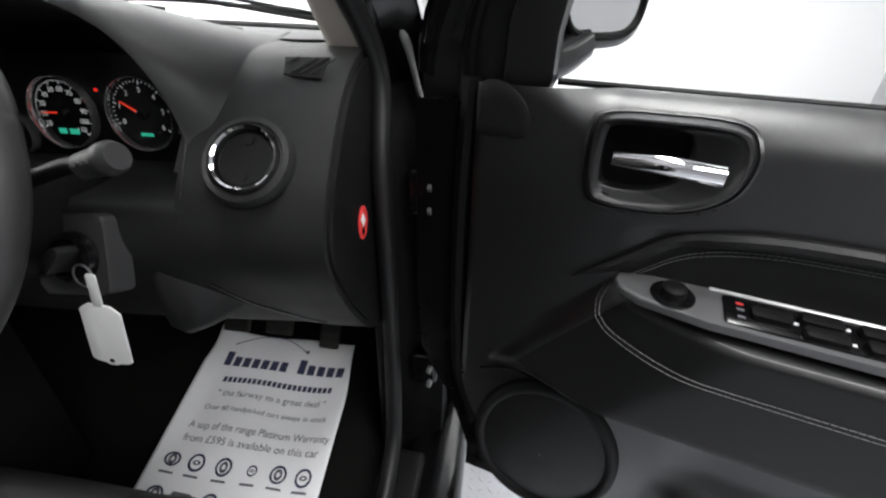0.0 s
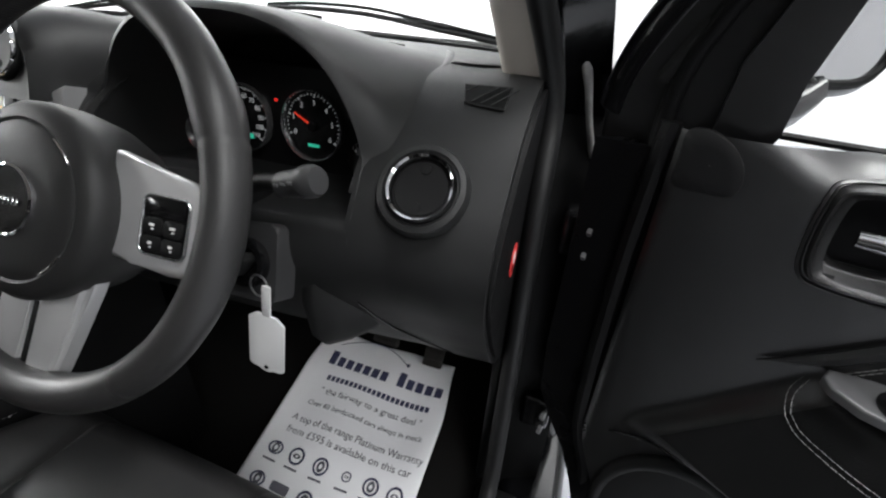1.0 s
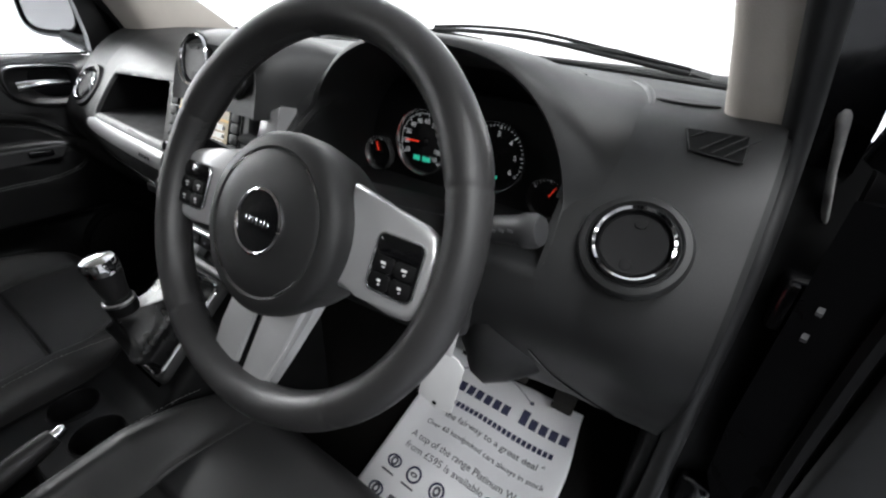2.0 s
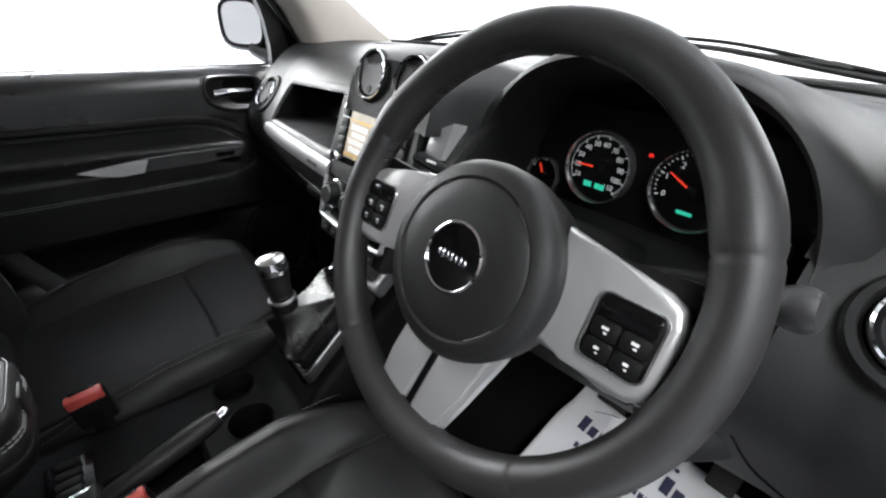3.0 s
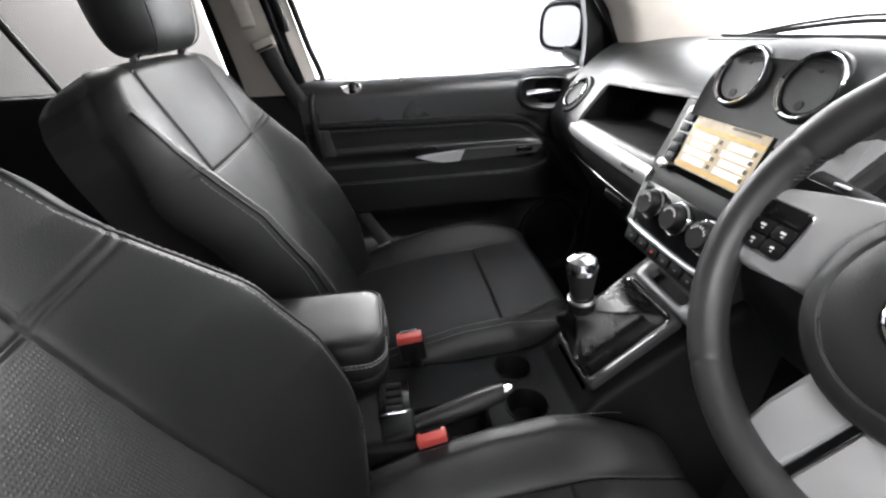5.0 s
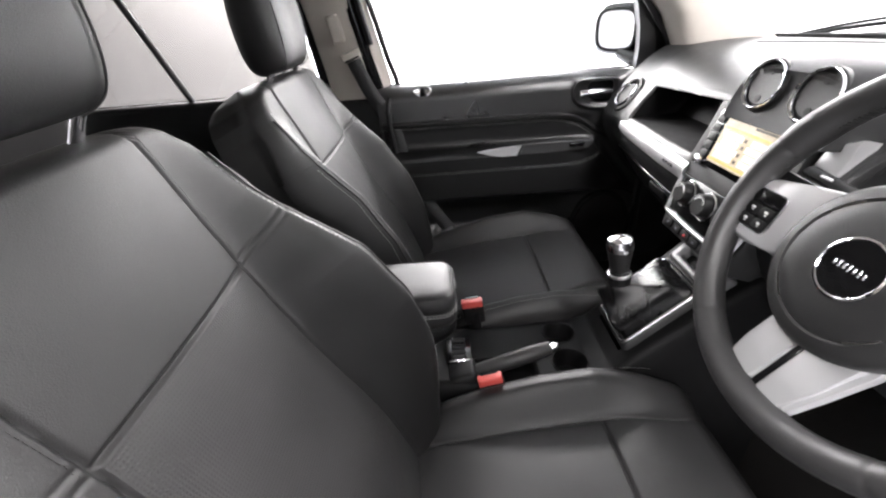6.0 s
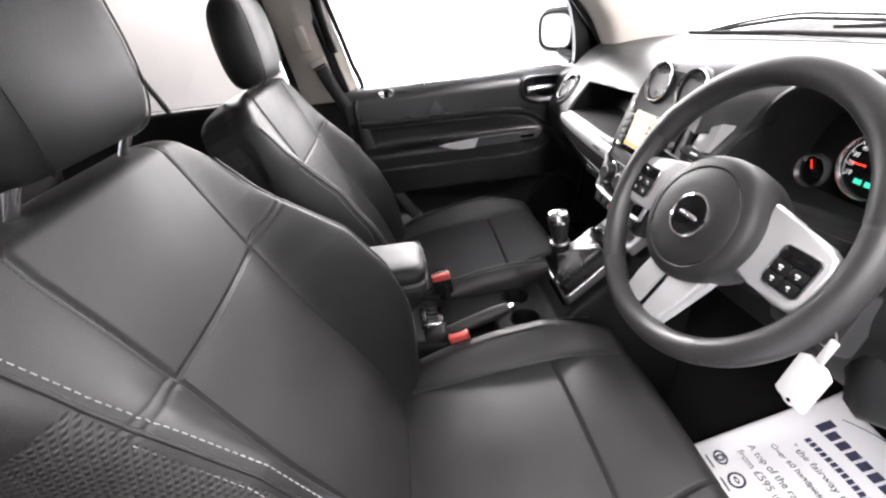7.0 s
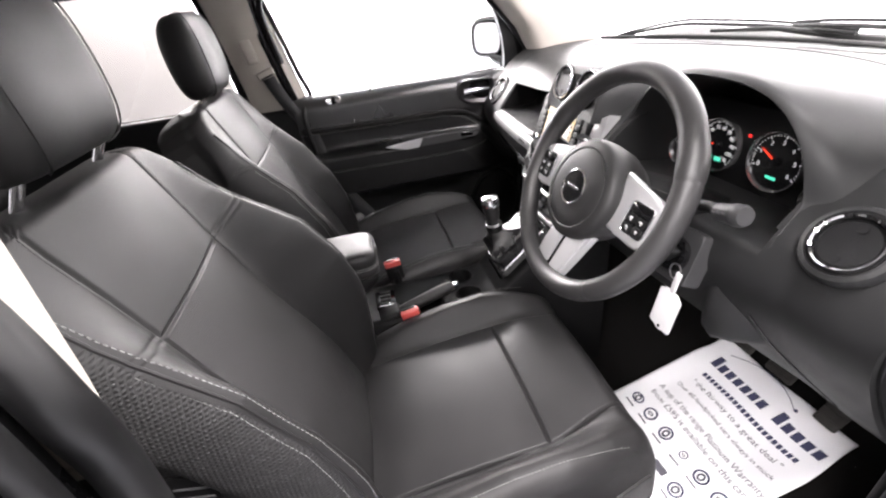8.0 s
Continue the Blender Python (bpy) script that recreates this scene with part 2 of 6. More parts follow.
def tube(pts, r, n=10, closed=False, bm=None, flat=1.0, up=None):
    """A round (or flattened) bar along points; r is a radius or one a point."""
    pts = [Vector(p) for p in pts]
    k = len(pts)
    rs = r if isinstance(r, (list, tuple)) else [r] * k
    rows = []
    ref = Vector(up) if up else None
    prev = None
    for i, p in enumerate(pts):
        a, b = (pts[i - 1], pts[(i + 1) % k]) if closed else (pts[max(i - 1, 0)], pts[min(i + 1, k - 1)])
        t = (b - a).normalized()
        if ref:
            s = t.cross(ref).normalized()
        elif prev is None:
            s = t.cross(V(0.31, 0.17, 0.93)).normalized()
        else:
            s = (prev - t * prev.dot(t)).normalized()
        prev = s
        q = s.cross(t)
        rows.append([p + rs[i] * (math.cos(2 * math.pi * j / n) * s + flat * math.sin(2 * math.pi * j / n) * q) for j in range(n)])
    return grid(rows, close_v=True, close_u=closed, caps=not closed, bm=bm)


def curve(ctrl, n=8, closed=False):
    """Points of a smooth curve through the given ones."""
    c = [Vector(p) for p in ctrl]
    k = len(c)
    out = []
    for i in range(k if closed else k - 1):
        p0, p1, p2, p3 = (c[(i - 1) % k], c[i], c[(i + 1) % k], c[(i + 2) % k]) if closed else (c[max(i - 1, 0)], c[i], c[i + 1], c[min(i + 2, k - 1)])
        for j in range(n):
            t = j / n
            out.append(0.5 * (2 * p1 + (p2 - p0) * t + (2 * p0 - 5 * p1 + 4 * p2 - p3) * t * t + (3 * p1 - p0 - 3 * p2 + p3) * t ** 3))
    if not closed:
        out.append(c[-1])
    return out


def smooth(x, a, b):
    t = min(1, max(0, (x - a) / (b - a)))
    return t * t * (3 - 2 * t)


def lerp_table(x, table):
    if x <= table[0][0]:
        return table[0][1]
    for (a, va), (b, vb) in zip(table, table[1:]):
        if x <= b:
            t = (x - a) / (b - a)
            return va + (vb - va) * t
    return table[-1][1]


def stitches(points, length=0.005, gap=0.003, r=0.0007):
    """Short thread dashes along a line of points."""
    bm = bmesh.new()
    run, pts = 0.0, [Vector(p) for p in points]
    for a, b in zip(pts, pts[1:]):
        seg = (b - a).length
        if seg < 1e-6:
            continue
        d = (b - a) / seg
        while run < seg:
            p = a + d * run
            q = p + d * length
            s = d.cross(V(0.2, 0.5, 0.84)).normalized() * r
            t = d.cross(s).normalized() * r
            ring = [[bm.verts.new(c + o) for o in (s, t, -s, -t)] for c in (p, q)]
            for i in range(4):
                bm.faces.new((ring[0][i], ring[0][(i + 1) % 4], ring[1][(i + 1) % 4], ring[1][i]))
            run += length + gap
        run -= seg
    return bm


def lettering(words, size, m, depth=0.0003, width=0.0, weight=0.0):
    data = bpy.data.curves.new("lettering", "FONT")
    data.body, data.size, data.extrude, data.offset = words, size, depth, weight
    ob = bpy.data.objects.new("lettering", data)
    scene.collection.objects.link(ob)
    bpy.context.view_layer.update()
    me = bpy.data.meshes.new_from_object(ob.evaluated_get(bpy.context.evaluated_depsgraph_get()))
    bpy.data.objects.remove(ob)
    bm = bmesh.new()
    bm.from_mesh(me)
    xs = [v.co.x for v in bm.verts]
    k = width / (max(xs) - min(xs)) if width else 1.0
    x0 = min(xs)
    for v in bm.verts:
        v.co = m @ V((v.co.x - x0) * k, v.co.y, v.co.z)
    return bm


def bars(words, size, m, width, depth=0.0004):
    """Plain bars in place of words that are not lettered: one block a letter."""
    bm = bmesh.new()
    n = len(words)
    step = width / n
    for i, c in enumerate(words):
        if c == " ":
            continue
        h = size * (0.72 if c.isupper() or c in "dfhklbt" else 0.5)
        rbox(step * 0.80, h, depth, m @ Matrix.Translation((step * (i + 0.4), h / 2, depth / 2)), bev=0, bm=bm)
    return bm


# ---- the bay ----
def room():
    for name, sx, sy, sz, x, y, z in (("wall_north", 12.2, 0.2, 3.4, 0, 7.1, 1.7), ("wall_south", 12.2, 0.2, 3.4, 0, -5.1, 1.7),
                                      ("wall_east", 0.2, 12, 3.4, 6.0, 1, 1.7), ("wall_west", 0.2, 12, 3.4, -6.0, 1, 1.7)):
        # south and east walls are made up, greyed to dim what the car reflects
        pale = name in ("wall_north", "wall_west")
        ob = part(name, rbox(sx, sy, sz, pose(x, y, z), bev=0), M_WALL if pale else M_GREYWALL)
        tagged(ob, "plain white painted wall of the photo bay" if pale else "plain grey wall added to keep reflections dark", "wall", kind="structure")
    ob = part("ceiling", rbox(12, 12, 0.1, pose(0, 1, 3.3), bev=0), M_CEIL)
    tagged(ob, "white ceiling above the car", "ceiling", kind="structure")
    ob = part("ground", rbox(12, 12, 0.1, pose(0, 1, -0.05), bev=0), M_FLOOR)
    tagged(ob, "pale grey steel chequer-plate floor", "floor", kind="structure")
    # raised lozenges of the chequer plate beside the open door
    bm = bmesh.new()
    for i in range(34):
        for j in range(34):
            a = radians(45 if (i + j) % 2 else -45)
            x, y = 0.72 + i * 0.03, 0.45 + j * 0.03
            rows = []
            for k, (w, h) in enumerate(((1, 0.0), (0.62, 0.0016))):
                rows.append([V(x + math.cos(a) * u * 0.0125 * w - math.sin(a) * v * 0.0042 * w,
                               y + math.sin(a) * u * 0.0125 * w + math.cos(a) * v * 0.0042 * w, h)
                             for u, v in ((1, 0), (0.4, 1), (-0.4, 1), (-1, 0), (-0.4, -1), (0.4, -1))])
            vs = [[bm.verts.new(p) for p in r] for r in rows]
            for q in range(6):
                bm.faces.new((vs[0][q], vs[0][(q + 1) % 6], vs[1][(q + 1) % 6], vs[1][q]))
            bm.faces.new(vs[1])
    ob = part("floor_studs", bm, M_FLOOR, label="")
    tagged(ob, "raised lozenge studs of the steel floor", "floor studs", kind="stuff")


room()


# ---- seats ----


def seat(cx, label, mirror):
    """A front seat round the middle line x = cx; mirror is the sign of its outer side."""
    thing = root("front_seat", (cx, 0.2, 0.42), label, "car seat", group="front seats")
    rec = V(0, -0.387, 0.922) * (1.0 if mirror > 0 else 0.976)
    fwd = V(0, 0.922, 0.387)
    base = V(cx, 0.030, 0.640)

    def hw(s):
        return lerp_table(s, [(0, 0.235), (0.10, 0.252), (0.30, 0.266), (0.45, 0.268), (0.52, 0.266), (0.57, 0.262), (0.61, 0.254), (0.64, 0.242), (0.665, 0.222), (0.685, 0.192), (0.70, 0.152)])

    def ins(s):
        return lerp_table(s, [(0, 0.150), (0.20, 0.145), (0.47, 0.138), (0.56, 0.139), (0.64, 0.143), (0.70, 0.14)])

    def back_d(a, s):
        """How far the back's front stands forward at sideways a and height s."""
        w, i = hw(s), ins(s)
        bol = lerp_table(s, [(0, 0.034), (0.15, 0.062), (0.28, 0.077), (0.40, 0.068), (0.48, 0.040), (0.55, 0.016), (0.62, 0.003), (0.68, 0.0)])
        d = bol * smooth(abs(a), i, i + 0.62 * (w - i)) + 0.010 * math.cos(min(1, abs(a) / 0.15) * 1.57)
        d += 0.016 * math.exp(-((s - 0.16) / 0.14) ** 2)
        g = 0.0045 * math.exp(-((abs(a) - i) / 0.0026) ** 2)
        if abs(a) < i:
            g = max(g, 0.0045 * math.exp(-((s - 0.488) / 0.0026) ** 2))
        else:
            so = 0.484 + 0.25 * (abs(a) - i)
            g = max(g, 0.0016 * math.exp(-((s - so) / 0.0024) ** 2), 0.0016 * math.exp(-((s - so - 0.011) / 0.0024) ** 2))
        xo = i + 0.076
        if abs(a) > xo:
            d -= 0.055 * (1 - smooth(s, 0.46, 0.60)) * ((abs(a) - xo) / max(w - xo, 0.02)) ** 1.4
        return d - g

    def swell(a, s):
        """The driver's seat has a fuller, wider bolster on its inboard side."""
        if mirror < 0 or a > 0:
            return V(0, 0, 0)
        k = lerp_table(s, [(0, 0.1), (0.10, 0.45), (0.20, 0.85), (0.30, 1.0), (0.38, 0.95), (0.46, 0.68), (0.53, 0.35), (0.60, 0.12), (0.66, 0.0)])
        q = smooth(-a, ins(s) + 0.006, hw(s) - 0.020)
        return V(-0.034 * k * q, 0, 0) + fwd * (0.052 * k * q)

    def on_back(a, s, off=0.0):
        return base + V(a, 0, 0) + rec * s + fwd * (back_d(a, s) + off) + swell(a, s)

    def back_row(s, drop=0.0, th=0.125):
        w, r = hw(s), 0.035
        row = []
        for k in range(6):
            row.append((-w + 0.012, -th + (th - r) * k / 6))
        for k in range(7):
            an = radians(90 * k / 7)
            row.append((-w + r * (1 - math.cos(an)), -r + r * math.sin(an)))
        nn = 250
        for k in range(nn + 1):
            row.append((-(w - r) + 2 * (w - r) * k / nn, 0.0))
        for k in range(7):
            an = radians(90 * (1 - (k + 1) / 7))
            row.append((w - r * (1 - math.cos(an)), -r + r * math.sin(an)))
        for k in range(6):
            row.append((w - 0.012, -th + (th - r) * (5 - k) / 6))
        out = []
        for a, d in row:
            f = 1 if d > -0.034 else max(0, 1 + (d + 0.034) / 0.09)
            out.append(base + V(a, 0, 0) + rec * s + fwd * ((d + f * back_d(a, s)) if drop == 0 else (d + f * back_d(a, s)) * (1 - drop) - th * 0.5 * drop) + swell(a, s) * f)
        return out

    rows = [back_row(s) for s in np.linspace(0.0, 0.668, 340)]
    for k in range(1, 9):
        an = radians(90 * k / 8)
        rows.append([p for p in back_row(0.668 + 0.030 * math.sin(an), 1 - math.cos(an) * 0.999)])
    full = grid(rows, close_v=True, caps=True)
    # leather shell, and the woven centre laid a little proud of it
    part("backrest", full, M_LEATHER, thing, angle=75)
    cen = []
    for s in np.linspace(0.03, 0.481, 60):
        i = ins(s) - 0.004
        cen.append([base + V(a, 0, 0) + rec * s + fwd * (back_d(a, s) + 0.0006) for a in np.linspace(-i, i, 40)])
    part("backrest_insert", grid(cen), M_PERF, thing, "perforated leather centre panel", fix=False)
    # side cloth and its stitched welts
    for sg in (-1, 1):
        if sg == mirror:
            side = []
            for s in np.linspace(0.03, 0.56, 60):
                w, r = hw(s), 0.035
                a0 = max(w - r + 0.001, ins(s) + 0.091)
                start = math.acos(max(-1.0, min(1.0, 1 - (w - a0) / r)))
                row = []
                for k in range(8):
                    an = start * (1 - k / 7)
                    a, d = w - r * (1 - math.cos(an)), -r + r * math.sin(an)
                    row.append(base + V(sg * (a + 0.0016 * math.cos(an)), 0, 0) + rec * s + fwd * (d + back_d(a, s) + 0.0016 * math.sin(an)))
                for d in (-0.06, -0.09, -0.122):
                    row.append(base + V(sg * (w - 0.0100), 0, 0) + rec * s + fwd * (d + max(0, 1 + (d + 0.034) / 0.09) * back_d(w - 0.012, s)))
                side.append(row)
            part("side_panel", grid(side), M_MESH, thing, "woven cloth seat side", angle=70)
        for lift, gap_, s1 in ((0.078, 0.0008, 0.63), (0.096, 0.0008, 0.50)):
            line = [on_back(sg * min(ins(s) + lift, hw(s) - 0.030 + lift * 0.2), s, gap_) for s in np.linspace(0.03, s1, 110)]
            part("stitching", stitches(line, 0.005, 0.003, 0.0006), M_THREAD, thing, "pale grey seam stitching")
        welt = [on_back(sg * min(ins(s) + 0.087, hw(s) - 0.015), s, 0.0002) for s in np.linspace(0.03, 0.62, 80)]
        part("piping", tube(welt, 0.0026, 6), M_LEATHER, thing)
        pts = [base + V(sg * (ins(s) + 0.008), 0, 0) + rec * s + fwd * (back_d(sg * (ins(s) + 0.008), s) + 0.0004) for s in np.linspace(0.49, 0.67, 30)]
        part("stitching", stitches(pts, 0.004, 0.002, 0.0004), M_SEAM, thing)

    # cushion
    def cush_z(a, y):
        z = 0.655 + 0.127 * (y - 0.025)
        i = 0.172 - 0.03 * smooth(y, 0.36, 0.52)
        w = 0.265
        bol = lerp_table(y, [(0.0, 0.006), (0.06, 0.024), (0.14, 0.044), (0.26, 0.058), (0.36, 0.056), (0.45, 0.036), (0.52, 0.010), (0.56, 0.0)])
        d = bol * smooth(abs(a), i, i + 0.6 * (w - i)) + 0.008 * math.cos(min(1, abs(a) / 0.17) * 1.57)
        g = 0.0045 * math.exp(-((abs(a) - i) / 0.0026) ** 2)
        if abs(a) < i:
            g = max(g, 0.0045 * math.exp(-((y - 0.363) / 0.0026) ** 2))
            d += 0.006 * math.sin(max(0, min(1, (y - 0.05) / 0.31)) * math.pi) + 0.006 * math.sin(max(0, min(1, (y - 0.365) / 0.16)) * math.pi)
        return z + d - g

    def cush_row(y, drop=0.0, lo=0.50):
        w, r = 0.268 - 0.045 * smooth(y, 0.35, 0.60) - 0.02 * smooth(-y, -0.1, 0.05), 0.04
        row = []
        for k in range(6):
            row.append((-w - 0.004 * math.sin(k / 6 * 3.1), 1 - k / 6, 0))
        for k in range(7):
            an = radians(90 * k / 7)
            row.append((-w + r * (1 - math.cos(an)), 0, -r + r * math.sin(an)))
        for k in range(251):
            row.append((-(w - r) + 2 * (w - r) * k / 250, 0, 0.0))
        for k in range(7):
            an = radians(90 * (1 - (k + 1) / 7))
            row.append((w - r * (1 - math.cos(an)), 0, -r + r * math.sin(an)))
        for k in range(6):
            row.append((w + 0.004 * math.sin((5 - k) / 6 * 3.1), 1 - (5 - k) / 6, 0))
        out = []
        for a, f, d in row:
            top = cush_z(max(-w + 0.02, min(w - 0.02, a)), min(y, 0.515)) - r if f else cush_z(max(-w + 0.02, min(w - 0.02, a)), min(y, 0.515)) + d
            z = top * (1 - f) + lo * f
            out.append(V(cx + a, y, z - drop * (z - lo)))
        return out

    rows = [cush_row(y) for y in np.linspace(-0.08, 0.500, 260)]
    for k in range(1, 13):
        an = radians(90 * k / 12)
        rows.append(cush_row(0.500 + 0.055 * math.sin(an), (1 - math.cos(an)) * 0.55))
    rows.append(cush_row(0.545, 0.98))
    part("cushion", grid(rows, close_v=True, caps=True), M_LEATHER, thing)
    for sg in (-1, 1):
        pts = [V(cx + sg * 0.239, y, cush_z(sg * 0.239, y) - 0.002) for y in np.linspace(0.02, 0.47, 60)]
        part("stitching", stitches([p + V(sg * 0.004, 0, 0.002) for p in pts], 0.004, 0.003, 0.0004), M_THREAD, thing, "pale grey seam stitching")
        low = [V(cx + sg * (0.272 - 0.045 * smooth(y, 0.35, 0.60)), y, 0.615) for y in np.linspace(0.02, 0.535, 40)]
        part("piping", tube(low, 0.004, 6), M_LEATHER, thing)
    front = [V(cx + a, 0.552 - 0.0 * abs(a), 0.635) for a in np.linspace(-0.2, 0.2, 20)]
    part("piping", tube(front, 0.003, 6), M_LEATHER, thing)
    # base frame and sliding rails
    part("seat_base", rbox(0.42, 0.46, 0.10, pose(cx, 0.24, 0.465), 0.02), M_DASH2, thing)
    for sg in (-1, 1):
        part("rail", rbox(0.035, 0.60, 0.03, pose(cx + sg * 0.19, 0.22, 0.405), 0.006), M_STEEL, thing, "steel sliding rail")
    # plastic side shield with the recliner lever on the outer side
    tg = base + V(mirror * 0.2575, 0, 0) + rec * 0.345 - fwd * 0.045
    tm = basis(tg, (0, 1, 0), (0, 0, 1)) if mirror > 0 else basis(tg, (0, -1, 0), (0, 0, 1))
    label_ = part("airbag_label", slab(rrect(0.055, 0.062, 0.004), 0.003, tm @ pose(0, 0, 0, 0, 0, -14), 0.001), M_DASH2, thing, "dark sewn airbag label")
    for k in (-0.008, 0.010):
        part("label_bar", rbox(0.044, 0.004, 0.0006, tm @ pose(0, 0, 0, 0, 0, -14) @ Matrix.Translation((0, k, 0.0032)), 0), M_GRAPHITE, label_)
    m = basis((cx + mirror * 0.272, 0.10, 0.56), (0, 1, 0), (0, 0, 1))
    if mirror < 0:
        m = basis((cx + mirror * 0.272, 0.10, 0.56), (0, -1, 0), (0, 0, 1))
    sh = slab([(-0.14, -0.05), (0.28, -0.05), (0.30, -0.01), (0.20, 0.02), (0.05, 0.03), (-0.12, 0.055), (-0.15, 0.02)], 0.018, m, 0.006, 3)
    part("side_shield", sh, M_DASH2, thing)
    lever = slab(rrect(0.11, 0.034, 0.014), 0.016, m @ Matrix.Translation((-0.06, 0.01, 0.019)), 0.005, 3)
    part("recliner_lever", lever, M_DASH2, thing)
    # headrest
    hc = V(cx, -0.240, 1.400 if mirror > 0 else 1.360)
    rows = []
    up, fw = V(0, -0.20, 0.98), V(0, 0.98, 0.20)
    n = 44
    tall = 1.0 if mirror > 0 else 0.92
    prof = [(h * tall, k) for h, k in ((-0.106, 0.36), (-0.101, 0.62), (-0.088, 0.82), (-0.06, 0.95), (-0.02, 1.0), (0.03, 0.98), (0.063, 0.90), (0.086, 0.76), (0.100, 0.56), (0.107, 0.30))]
    for h, k in prof:
        row = []
        for j in range(n):
            an = 2 * math.pi * j / n
            c, s = math.cos(an), math.sin(an)
            x = 0.128 * (abs(c) ** 0.78) * (1 if c > 0 else -1) * (0.55 + 0.45 * k)
            d = 0.062 * (abs(s) ** 0.72) * (1 if s > 0 else -1) * k
            if s > 0:
                d -= 0.010 * math.cos(min(1, abs(x) / 0.12) * 1.57) * k
            row.append(hc + V(x, 0, 0) + up * h + fw * (d + 0.02 * (h / 0.1) * 0.6))
        rows.append(row)
    hr = part("headrest", grid(rows, close_v=True, caps=True), M_LEATHER, thing, angle=70)
    ss = hr.modifiers.new("soft", "SUBSURF")
    ss.levels = ss.render_levels = 2
    for sg in (-1, 1):
        seam = []
        for h, k in prof:
            seam.append(hc + V(sg * 0.100 * (0.55 + 0.45 * k), 0, 0) + up * h + fw * (0.047 * k + 0.012 * h / 0.1))
        part("headrest_seam", tube(curve(seam, 4), 0.0014, 5), M_SEAM, thing)
        p0 = base + V(sg * 0.095, 0, 0) + rec * 0.66 - fwd * 0.055
        p1 = hc + V(sg * 0.095, 0, 0) - up * 0.085
        part("headrest_post", tube([p0, p0.lerp(p1, 0.5), p1], 0.0065, 12), M_CHROME, thing, "chrome headrest post")
        part("post_collar", lathe([(0.012, -0.01), (0.019, 0.0), (0.019, 0.006), (0.012, 0.012)], basis(p0 + rec * 0.022, (1, 0, 0), (0, 0.922, 0.387)), 18), M_DASH2, thing)
    return thing


seat(0.355, "black leather driver's seat with perforated centre and pale stitching", 1)
seat(-0.365, "black leather passenger seat with headrest raised on chrome posts", -1)


# ---- steering wheel ----
WC = V(0.381, 0.495, 1.133)
WM = basis(WC, (1, 0.035, 0), (0, 0.44, 0.898))   # x right, y up the wheel, z towards the driver


